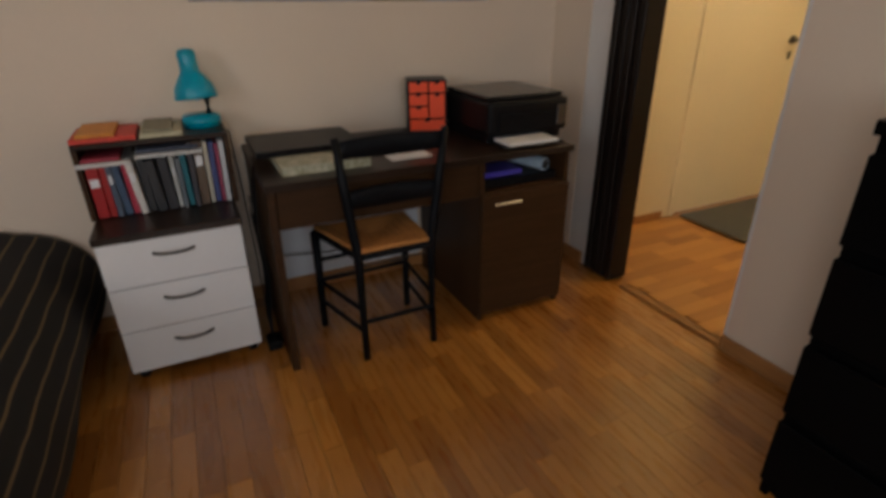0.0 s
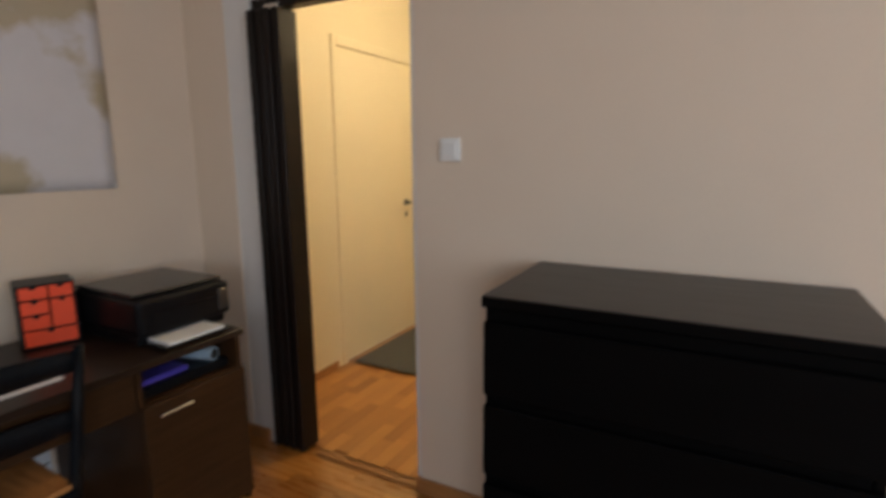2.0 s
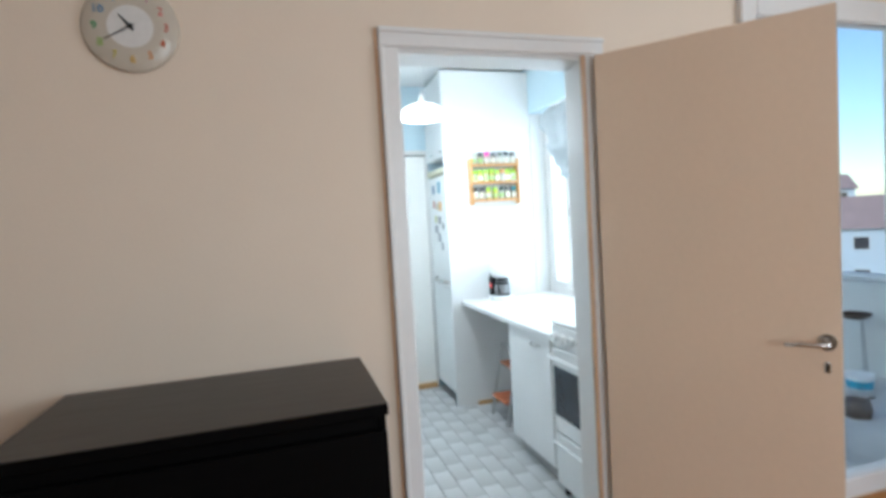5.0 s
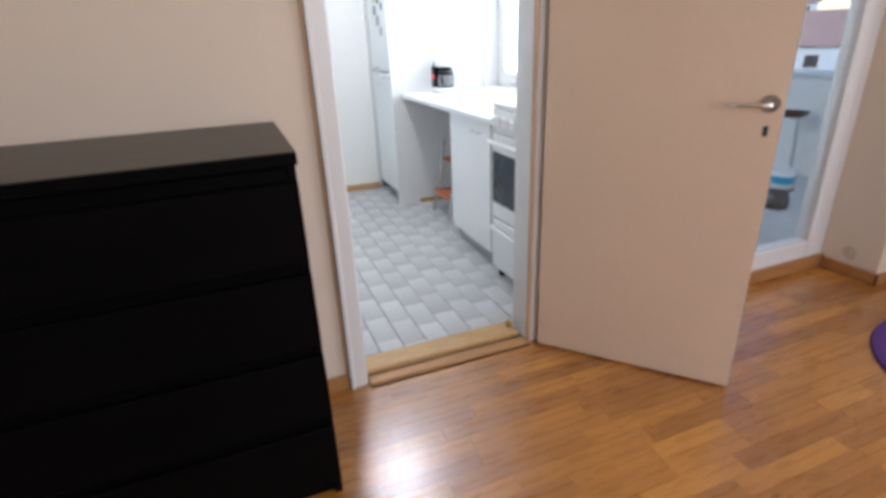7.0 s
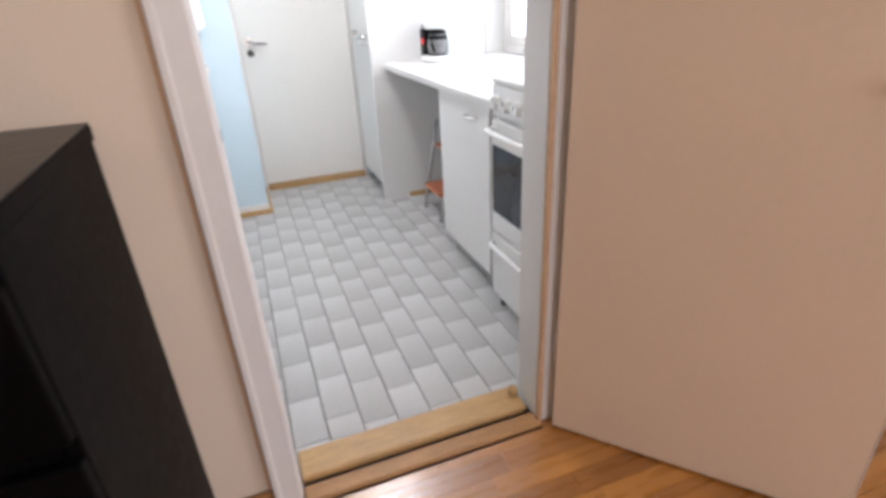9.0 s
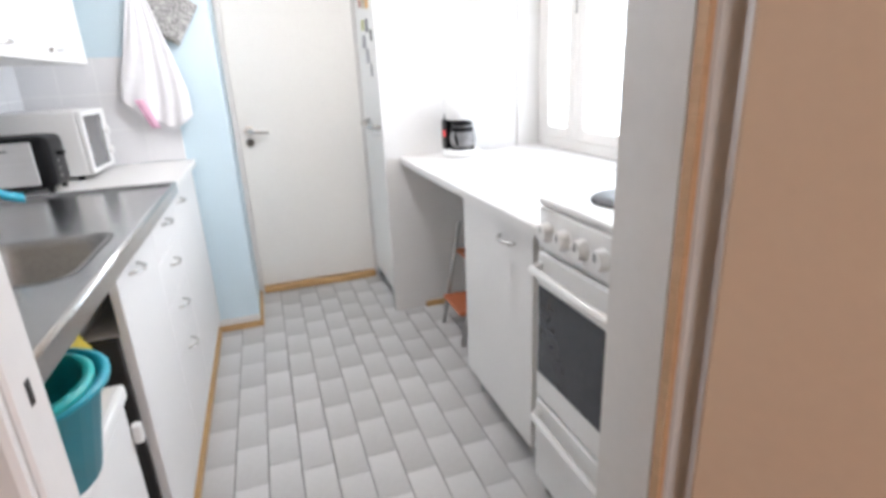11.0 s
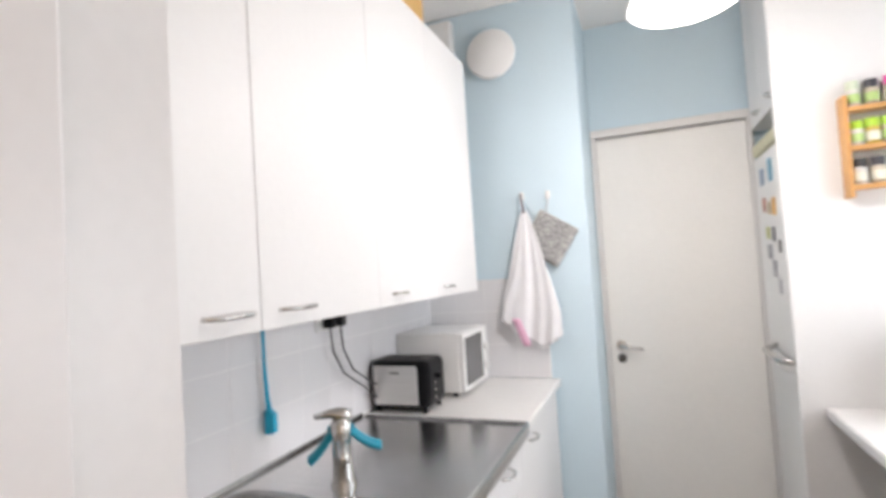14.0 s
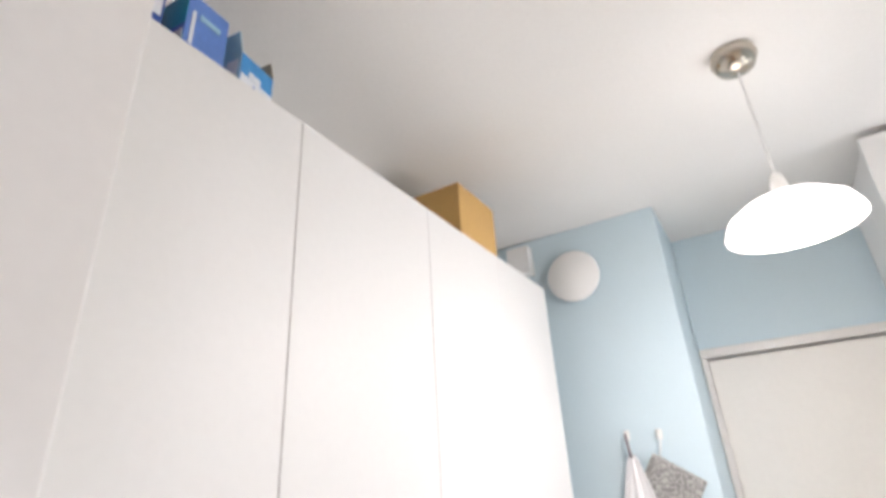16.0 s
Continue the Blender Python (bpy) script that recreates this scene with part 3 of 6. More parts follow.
setting("ground", b(-300, 500, -300, 500, -9.2, -9.0), mat("winter_ground", (0.22, 0.22, 0.2), 0.9, vary=0.3, scale=0.05, grain=2), "flat pale ground around the houses", "ground")
def house(at, turn, w, d, h, rh, wallm, roofm, label, nx, ns):
    o = thing("apartment_building", at, label, "building", turn=turn)
    wl = part("wall", b(-w / 2, w / 2, -d / 2, d / 2, 0, h), wallm, o)
    r = bmesh.new()
    vs = [r.verts.new(p) for p in ((-w / 2 - .5, -d / 2 - .5, h), (w / 2 + .5, -d / 2 - .5, h), (w / 2 + .5, d / 2 + .5, h), (-w / 2 - .5, d / 2 + .5, h), (-w / 2 - .5, 0, h + rh), (w / 2 + .5, 0, h + rh))]
    for f in ((0, 1, 5, 4), (2, 3, 4, 5), (0, 4, 3), (1, 2, 5), (0, 3, 2, 1)):
        r.faces.new([vs[k] for k in f])
    rf = part("roof", r, roofm, o)
    part("chimney", b(1, 1.8, 0.2, 1.0, h + rh * 0.5, h + rh + 1.2), roofm, rf)
    for i in range(nx):
        for j in range(ns):
            x, z = -w / 2 + w * (i + 0.5) / nx, h * (j + 0.35) / ns
            wd = part("window", b(x - 0.75, x + 0.75, -d / 2 - 0.06, -d / 2 + 0.05, z, z + 1.5), TRIM, o)
            part("pane", b(x - 0.65, x + 0.65, -d / 2 - 0.08, -d / 2 - 0.05, z + 0.1, z + 1.4), SMOKED, wd)
    return o
REDROOF = mat("red_tile_roof", (0.46, 0.31, 0.28), 0.8, vary=0.2, scale=1, grain=8)
PLASTER = mat("pale_blue_render", (0.66, 0.70, 0.74), 0.8, vary=0.08, scale=0.4, grain=4)
house((62, 46, -9), -52, 34, 11, 7.2, 3.6, PLASTER, REDROOF, "pale rendered apartment building with a red roof", 9, 2)
house((95, 84, -9), -40, 30, 12, 12.5, 3.0, PLASTER, REDROOF, "taller grey apartment building farther away", 8, 4)
BARK = mat("bare_bark", (0.16, 0.13, 0.12), 0.9, vary=0.3, scale=2, grain=20)
def bare_tree(at, h, seed):
    rng = random.Random(seed)
    t = thing("tree", at, "bare winter tree with a fine branching crown", "tree", group="trees behind the houses", turn=rng.uniform(0, 360))
    part("trunk", tube(bmesh.new(), [(0, 0, 0), (0.1, 0, h * 0.3), (0.05, 0.1, h * 0.55)], [h * 0.022, h * 0.017, h * 0.012], 8), BARK, t)
    cr = bmesh.new()
    def grow(p, d, l, r, n):
        q = p + d * l
        rod(cr, p, q, r, r * 0.6, 5)
        if n:
            for _ in range(4):
                grow(p + d * l * rng.uniform(0.55, 1), (d + Vector((rng.uniform(-.8, .8), rng.uniform(-.8, .8), rng.uniform(-.1, .6)))).normalized(), l * rng.uniform(.55, .8), r * 0.55, n - 1)
    for k in range(6):
        grow(Vector((0.05, 0.1, h * (0.35 + 0.03 * k))), Vector((rng.uniform(-.7, .7), rng.uniform(-.7, .7), 1)).normalized(), h * 0.24, h * 0.008, 3)
    part("crown", cr, BARK, t)
for k, (x, y, h) in enumerate(((78, 62, 14), (84, 68, 15), (72, 64, 12), (90, 70, 16))):
    bare_tree((x, y, -9), h, k)

# ---- the room's things ----
# chest of four drawers
X0, X1, Y0, Y1, TOP = -1.025, -0.20, -0.49, -0.012, 1.0
ds = thing("chest_of_drawers", ((X0 + X1) / 2, -0.25, 0), "tall black-brown veneered chest of four drawers against the wall", "chest of drawers")
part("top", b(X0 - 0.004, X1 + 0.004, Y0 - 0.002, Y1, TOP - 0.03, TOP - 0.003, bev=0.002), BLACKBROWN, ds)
# thin top layer whose lighter colour stands for sheen
part("top_veneer", b(X0 - 0.003, X1 + 0.003, Y0 - 0.001, Y1, TOP - 0.0029, TOP, bev=0.001), DRESS_SHEEN, ds, "top veneer, coloured slightly lighter for its sheen")
part("side", b(X0, X0 + 0.02, Y0 + 0.02, Y1 - 0.001, 0, TOP - 0.0305, bev=0.002), BLACKBROWN, ds)
part("side", b(X1 - 0.02, X1, Y0 + 0.02, Y1 - 0.001, 0, TOP - 0.0305, bev=0.002), BLACKBROWN, ds)
part("back", b(X0 + 0.021, X1 - 0.021, Y1 - 0.02, Y1 - 0.002, 0.02, TOP - 0.031), BLACKBROWN, ds)
hgt = (TOP - 0.03 - 0.075) / 4
for k in range(4):
    z0 = 0.06 + k * (hgt + 0.002)
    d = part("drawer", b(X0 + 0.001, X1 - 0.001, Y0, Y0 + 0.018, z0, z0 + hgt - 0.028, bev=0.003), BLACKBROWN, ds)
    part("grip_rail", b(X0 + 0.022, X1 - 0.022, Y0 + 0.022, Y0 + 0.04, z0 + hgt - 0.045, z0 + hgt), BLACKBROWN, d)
part("plinth", b(X0 + 0.021, X1 - 0.021, Y0 + 0.04, Y0 + 0.058, 0, 0.058), BLACKBROWN, ds)

# wall clock, twenty to eleven
CX, CZ = -0.785, 2.035
ck = thing("wall_clock", (CX, -0.02, CZ), "round translucent wall clock with coloured numerals", "clock")
facing = pose(CX, -0.001, CZ, 90, 0, 0)
part("dial", lathe(bmesh.new(), [(0.0, 0.0), (0.122, 0.0), (0.128, 0.006), (0.122, 0.013), (0.07, 0.015), (0.0, 0.015)], m=facing, seg=48), mat("frosted_plastic", (0.52, 0.465, 0.38), 0.25, vary=0.03, bump=0.0), ck, smooth=True)
part("centre_disc", lathe(bmesh.new(), [(0.0, 0.0155), (0.058, 0.0155), (0.06, 0.018), (0.0, 0.019)], m=facing, seg=40), mat("clock_centre_white", (0.66, 0.64, 0.61), 0.4, bump=0), ck, "white centre disc")
hues = ((.32, .04, .16), (.5, .03, .05), (.55, .06, .03), (.55, .10, .03), (.6, .2, .02), (.6, .34, .03), (.55, .45, .04), (.25, .4, .06), (.05, .3, .12), (.04, .2, .4), (.1, .3, .55), (.12, .12, .3))
for k in range(12):
    a = radians(30 * (k + 1))
    writing(str(k + 1), 0.032, (CX + 0.092 * math.sin(a), -0.0175, CZ + 0.092 * math.cos(a)), (90, 0, 0), mat("numeral_ink", hues[k], 0.5, bump=0), ck, "numeral")
def pointer(name, deg, l, w):
    a = radians(deg)
    d = Vector((math.sin(a), 0, math.cos(a)))
    o = Vector((CX, -0.023, CZ))
    part(name, tube(bmesh.new(), [o - d * 0.012, o, o + d * l], [w, w, w * 0.5], 6), BLACK, ck, "black pointer")
pointer("hour_pointer", 320, 0.04, 0.0035)
pointer("minute_pointer", 240, 0.078, 0.0022)
part("hub", rod(bmesh.new(), (CX, -0.019, CZ), (CX, -0.028, CZ), 0.006), BLACK, ck)

sw = thing("light_switch", (-1.365, -0.006, 1.365), "square white double light switch on the wall", "light switch")
part("plate", b(-1.405, -1.325, -0.011, -0.0005, 1.325, 1.405, bev=0.003), WHITEPL, sw)
part("rocker", b(-1.393, -1.337, -0.017, -0.0112, 1.337, 1.393, bev=0.003), WHITEPL, sw)

# map on the desk wall
mp = thing("wall_map", (DESKWALL + 0.002, -1.0, 1.7), "large pale printed map poster with olive land areas", "poster")
MAPM = bpy.data.materials.new("printed_map")
MAPM.use_nodes = True
nt = MAPM.node_tree
pn = nt.nodes["Principled BSDF"]
tcx, nz, nz2, rmp, mxx = (nt.nodes.new(k) for k in ("ShaderNodeTexCoord", "ShaderNodeTexNoise", "ShaderNodeTexNoise", "ShaderNodeValToRGB", "ShaderNodeMix"))
nz.inputs["Scale"].default_value, nz.inputs["Detail"].default_value = 2.9, 10
nz2.inputs["Scale"].default_value, nz2.inputs["Detail"].default_value = 11, 8
for e, (p_, c_) in zip([rmp.color_ramp.elements[0], rmp.color_ramp.elements[1]], ((0.54, (0.70, 0.68, 0.70, 1)), (0.61, (0.50, 0.43, 0.30, 1)))):
    e.position, e.color = p_, c_
nt.links.new(tcx.outputs["Object"], nz.inputs["Vector"])
nt.links.new(tcx.outputs["Object"], nz2.inputs["Vector"])
nt.links.new(nz.outputs[0], rmp.inputs[0])
mxx.data_type, mxx.blend_type = "RGBA", "MULTIPLY"
mxx.inputs[0].default_value = 0.12
nt.links.new(rmp.outputs[0], mxx.inputs[6])
nt.links.new(nz2.outputs[0], mxx.inputs[7])
nt.links.new(mxx.outputs[2], pn.inputs["Base Color"])
pn.inputs["Roughness"].default_value = 0.5
def sheet(u, v):
    return (DESKWALL + 0.004 + 0.002 * math.sin(7 * u + 3 * v), -1.6 + 1.225 * u, 1.225 + 0.86 * v)
part("printed_sheet", grid(bmesh.new(), 24, 16, sheet), MAPM, mp, smooth=True, solid=0.0008)
for yy in (-1.6, -0.375):
    for zz in (1.225, 2.085):
        part("tack", rod(bmesh.new(), (DESKWALL + 0.003, yy + (0.012 if yy < -1 else -0.012), zz + (0.012 if zz < 1.5 else -0.012)), (DESKWALL + 0.012, yy + (0.012 if yy < -1 else -0.012), zz + (0.012 if zz < 1.5 else -0.012)), 0.005, seg=10), WHITEPL, mp)

# desk
DX0, DX1, DY0, DY1, DZ = -2.695, -2.085, -1.51, -0.335, 0.708
dk = thing("desk", (-2.4, -0.9, 0), "dark wenge desk with a cupboard and an open shelf", "desk")
part("top", b(DX0, DX1, DY0, DY1 + 0.003, DZ - 0.025, DZ, bev=0.002), WENGE_TOP, dk)
part("side_panel", b(DX0 + 0.01, DX1 - 0.02, DY0 + 0.005, DY0 + 0.03, 0, DZ - 0.0255, bev=0.002), WENGE, dk)
part("apron", b(DX1 - 0.05, DX1 - 0.03, DY0 + 0.031, -0.741, 0.545, DZ - 0.026, bev=0.002), WENGE, dk, "front rail like a shallow drawer")
part("tray", b(DX0 + 0.03, DX1 - 0.055, DY0 + 0.031, -0.741, 0.545, 0.56), WENGE, dk)
part("cupboard_side", b(DX0 + 0.01, DX1 - 0.022, -0.74, -0.722, 0.0, DZ - 0.0255), WENGE, dk)
part("cupboard_side", b(DX0 + 0.01, DX1 - 0.022, DY1 - 0.02, DY1 - 0.002, 0.0, DZ - 0.0255), WENGE, dk)
# back coloured near-black for the shade in the open shelf
part("cupboard_back", b(DX0 + 0.011, DX0 + 0.02, -0.721, DY1 - 0.021, 0.03, DZ - 0.026), PAINTED_SHADE, dk)
part("shelf", b(DX0 + 0.021, DX1 - 0.025, -0.721, DY1 - 0.021, 0.545, 0.561), WENGE, dk)
cd = part("cupboard_door", b(DX1 - 0.021, DX1 - 0.003, -0.739, DY1 - 0.003, 0.035, 0.556, bev=0.002), WENGE, dk)
part("handle", b(DX1 + 0.012, DX1 + 0.02, -0.695, -0.575, 0.512, 0.524, bev=0.003), CHROME, cd, "straight pale metal handle")
for yy in (-0.685, -0.585):
    part("handle_post", rod(bmesh.new(), (DX1 - 0.004, yy, 0.518), (DX1 + 0.013, yy, 0.518), 0.004, seg=8), CHROME, cd)
part("plinth", b(DX0 + 0.02, DX1 - 0.06, -0.72, DY1 - 0.022, 0, 0.03), WENGE, dk)

pr = thing("printer", (-2.35, -0.485, DZ), "black multifunction inkjet printer on the desk", "printer")
part("body", b(-2.60, -2.20, -0.655, -0.285, DZ + 0.035, DZ + 0.165, bev=0.018, seg=3), BLACK, pr)
part("foot_base", b(-2.59, -2.23, -0.645, -0.295, DZ, DZ + 0.036, bev=0.006), BLACK, pr)
part("scanner_lid", b(-2.59, -2.23, -0.645, -0.295, DZ + 0.166, DZ + 0.182, bev=0.006), mat("glossy_dark_lid", (0.012, 0.012, 0.013), 0.2, vary=0.1, bump=0, spec=0.3), pr, "glossy dark grey scanner lid")
part("output_slot", b(-2.215, -2.196, -0.61, -0.355, DZ + 0.05, DZ + 0.115), BLACK, pr, "recessed paper slot")
part("control_panel", b(-2.201, -2.192, -0.345, -0.300, DZ + 0.06, DZ + 0.14, bev=0.003), DARKMETAL, pr, "small grey control panel")
tr = part("paper_tray", b(-2.21, -2.105, -0.635, -0.365, DZ + 0.008, DZ + 0.016, bev=0.003), BLACK, pr)
part("paper", b(-2.26, -2.11, -0.615, -0.395, DZ + 0.0165, DZ + 0.026), PAPER, tr, "sheets of white paper")

og = thing("drawer_organizer", (-2.588, -0.7625, DZ), "small dark box with orange-red cardboard drawers", "organizer")
OX, OY0, OY1, OH = -2.52, -0.835, -0.69, 0.222
part("case", b(OX - 0.14, OX - 0.004, OY0, OY1, DZ + 0.001, DZ + OH, bev=0.002), BLACK, og)
for y0, y1, z0, z1 in ((0.008, 0.075, .172, .214), (.08, .137, .172, .214), (.008, .075, .120, .166), (.08, .137, .068, .166), (.008, .075, .068, .114), (.008, .137, .010, .062)):
    d = part("drawer", b(OX - 0.1, OX + 0.002, OY0 + y0, OY0 + y1, DZ + z0, DZ + z1, bev=0.002), REDBOX, og)
    ym = OY0 + (y0 + y1) / 2
    part("finger_notch", rod(bmesh.new(), (OX + 0.0018, ym, DZ + z1), (OX + 0.0032, ym, DZ + z1), 0.009, seg=12), BLACK, d)

og.location, og.rotation_euler, og.scale = (-2.580, -0.748, DZ), (0, 0, radians(-19)), (1, 1.15, 1)
lp = thing("laptop", (-2.45, -1.3, DZ), "closed black laptop lying on papers", "laptop")
part("base", b(-2.60, -2.30, -1.50, -1.12, DZ + 0.031, DZ + 0.044, bev=0.005, seg=2), BLACK, lp)
part("lid", b(-2.60, -2.302, -1.498, -1.122, DZ + 0.0445, DZ + 0.053, bev=0.004, seg=2), BLACK, lp)
FLORAL = mat("floral_print", (0.66, 0.63, 0.50), 0.7, vary=0.3, scale=26, second=(0.20, 0.20, 0.10))
pf = thing("folder", (-2.33, -1.27, DZ), "flowery covered folder under the laptop", "folder")
part("cover", b(-2.50, -2.16, -1.44, -1.14, DZ + 0.0005, DZ + 0.004), FLORAL, pf)
part("page_block", b(-2.495, -2.163, -1.438, -1.142, DZ + 0.0045, DZ + 0.024), FLORAL, pf)
part("cover", b(-2.50, -2.16, -1.44, -1.14, DZ + 0.0245, DZ + 0.030), FLORAL, pf)
ps = tagged(part("paper_sheet", b(-2.36, -2.18, -1.06, -0.9, DZ + 0.001, DZ + 0.003), PAPER), "white paper sheets lying on the desk", "paper")
tagged(part("dark_folder", b(-2.50, -2.14, -0.71, -0.37, 0.5615, 0.596, bev=0.004), BLACK), "black ring folder lying on the desk shelf", "folder")
fb = tagged(part("blue_folder", b(-2.46, -2.16, -0.70, -0.52, 0.597, 0.618, bev=0.004), mat("violet_blue_plastic", (0.08, 0.06, 0.42), 0.35, vary=0.2)), "violet-blue plastic folder on the desk shelf", "folder")
rl = thing("paper_roll", (-2.3, -0.43, 0.597), "rolled pale paper lying on the desk shelf", "paper roll")
part("roll", rod(bmesh.new(), (-2.44, -0.51, 0.624), (-2.15, -0.42, 0.624), 0.026, seg=18), mat("bluish_paper", (0.35, 0.45, 0.55), 0.5, vary=0.2), rl, smooth=False)
part("core", rod(bmesh.new(), (-2.152, -0.421, 0.624), (-2.147, -0.419, 0.624), 0.019, seg=18), PAINTED_SHADE, rl)

# ladder-back chair, its back to the room
ch = thing("chair", (-2.2, -1.1, 0), "black painted ladder-back chair with a woven rush seat", "chair")
BL, BR, FL, FR = (-2.06, -1.24), (-2.06, -0.965), (-2.36, -1.325), (-2.365, -0.955)
for (x, y) in (BL, BR):
    yo = -0.05 if y < -1.1 else 0.05
    part("back_post", tube(bmesh.new(), [(x, y, 0), (x - 0.01, y, 0.42), (x, y + yo * 0.5, 0.62), (x + 0.01, y + yo, 0.84)], [0.013, 0.017, 0.017, 0.013], 10), BLACKPAINT, ch, smooth=True)
for (x, y) in (FL, FR):
    part("leg", tube(bmesh.new(), [(x, y, 0), (x, y, 0.42)], [0.013, 0.017], 10), BLACKPAINT, ch, smooth=True)
def slat(z, hh, xo):
    f = bmesh.new()
    grid(f, 10, 2, lambda u, v: (-2.06 + xo - 0.015 * math.sin(math.pi * u), (-1.24 - 0.05 * (z - 0.42) / 0.42) + (0.275 + 0.1 * (z - 0.42) / 0.42) * u, z + hh * (v - 0.5) * (1 + 0.25 * math.sin(math.pi * u))))
    part("back_slat", f, BLACKPAINT, ch, smooth=True, solid=0.012)
slat(0.80, 0.055, 0.009)
slat(0.63, 0.055, 0.0)
for z, pairs in ((0.21, ((BL, FL), (BR, FR), (FL, FR))), (0.12, ((BL, FL), (BR, FR))), (0.16, ((BL, BR),)), (0.30, ((FL, FR),))):
    for p, q in pairs:
        part("rung", rod(bmesh.new(), (*p, z), (*q, z), 0.0085, seg=8), BLACKPAINT, ch)
for p, q in ((BL, BR), (FL, FR), (BL, FL), (BR, FR)):
    part("seat_rail", rod(bmesh.new(), (*p, 0.42), (*q, 0.42), 0.012, seg=8), BLACKPAINT, ch)
for p, q in ((BL, FR), (BR, FL)):
    part("cross_wire", tube(bmesh.new(), [(*p, 0.39), ((p[0] + q[0]) / 2, (p[1] + q[1]) / 2, 0.31), (*q, 0.22)], 0.0025, 6), DARKMETAL, ch, "thin crossed wire under the seat")
se = bmesh.new()
def seatp(u, v):
    ya, yb = BL[1] + (FL[1] - BL[1]) * u, BR[1] + (FR[1] - BR[1]) * u
    y = ya + (yb - ya) * v
    x = BL[0] + (FL[0] - BL[0]) * u
    e = min(u, v, 1 - u, 1 - v)
    return (x, y, 0.437 - 0.016 * (e * 2) + 0.003 * math.sin(70 * (u if abs(u - 0.5) > abs(v - 0.5) else v)))
grid(se, 40, 40, seatp)
part("seat", se, RUSH, ch, "orange-brown woven rush seat", smooth=True, solid=0.018)

# white fronted drawer cabinet
cb = thing("drawer_cabinet", (-2.5, -1.79, 0), "dark brown low cabinet with three white drawers", "cabinet")
CY0, CY1, CF, CT = -2.02, -1.585, -2.28, 0.555
part("body", b(DESKWALL + 0.018, CF - 0.02, CY0 - 0.004, CY1 + 0.004, 0.03, CT - 0.026, bev=0.002), WENGE, cb)
part("top", b(DESKWALL + 0.017, CF + 0.004, CY0 - 0.006, CY1 + 0.006, CT - 0.0255, CT, bev=0.002), WENGE_TOP, cb)
for k in range(3):
    z0 = 0.042 + k * 0.164
    d = part("drawer", b(CF - 0.0195, CF, CY0, CY1, z0, z0 + 0.160, bev=0.002), WHITE_LAM, cb, "white drawer front")
    bow_handle(d, (CF, (CY0 + CY1) / 2, z0 + 0.108), (0, 1, 0), (1, 0, 0), 0.125, DARKMETAL, 0.005)
for xx in (-2.66, -2.33):
    for yy in (CY0 + 0.03, CY1 - 0.03):
        part("foot", rod(bmesh.new(), (xx, yy, 0), (xx, yy, 0.031), 0.018, seg=10), BLACK, cb)

# small book rack on the cabinet
rk = thing("book_rack", (-2.6, -1.8, CT), "dark brown open book rack on the white drawer cabinet", "bookshelf")
RY0, RY1, RX0, RX1, RT = -2.035, -1.565, DESKWALL + 0.018, -2.455, 0.812
part("side", b(RX0, RX1, RY0, RY0 + 0.016, CT + 0.001, RT - 0.017), WENGE, rk)
part("side", b(RX0, RX1, RY1 - 0.016, RY1, CT + 0.001, RT - 0.017), WENGE, rk)
part("top", b(RX0, RX1 + 0.005, RY0, RY1, RT - 0.0165, RT, bev=0.002), WENGE_TOP, rk)
part("back", b(RX0 + 0.001, RX0 + 0.006, RY0 + 0.0165, RY1 - 0.0165, CT + 0.001, RT - 0.018), WENGE, rk)
rng = random.Random(4)
cols = ((.36, .008, .008), (.36, .012, .01), (.07, .09, .13), (.05, .09, .16), (.42, .03, .06), (.6, .58, .55), (.02, .02, .022), (.02, .02, .022), (.02, .02, .024), (.5, .5, .47), (.12, .14, .16), (.02, .16, .2), (.05, .05, .06), (.12, .08, .05), (.5, .47, .38), (.05, .07, .2), (.3, .05, .1), (.55, .55, .56))
wid = (.034, .02, .018, .024, .02, .022, .024, .032, .03, .014, .014, .018, .016, .03, .014, .018, .012, .016)
y = RY0 + 0.02
for k, (c, w) in enumerate(zip(cols, wid)):
    hb = (0.180 if k < 2 else 0.180 if k < 12 else 0.222) + rng.uniform(-0.01, 0.01)
    tilt = rng.uniform(2, 6) if 2 < k < 9 else rng.uniform(0, 2)
    o = thing("book", (RX1 - 0.092, y + w / 2 + 0.003, CT + 0.004), "hardback book with a %s spine in the rack" % ("red" if k in (0, 1, 4) else "white" if k in (5, 9, 17) else "dark" if k in (2, 3, 6, 7, 8, 12) else "coloured"), "book", group="books in the rack", turn=0)
    o.rotation_euler = (radians(tilt if k < 12 else -1), 0, 0)
    dd = rng.uniform(0.115, 0.14)
    part("cover", b(-0.06, -0.06 + dd + 0.02, -w / 2, w / 2, 0, hb, bev=0.0025), mat("book_cover", c, 0.5, vary=0.15), o)
    part("page_block", b(-0.064, -0.0605, -w / 2 + 0.002, w / 2 - 0.002, 0.003, hb - 0.003), PAPER, o)
    if k in (0, 2, 5, 9, 13):
        part("spine_label", b(-0.06 + dd + 0.0202, -0.06 + dd + 0.021, -w / 2 + 0.004, w / 2 - 0.004, hb * 0.62, hb * 0.78), PAPER, o)
    y += w + 0.0028
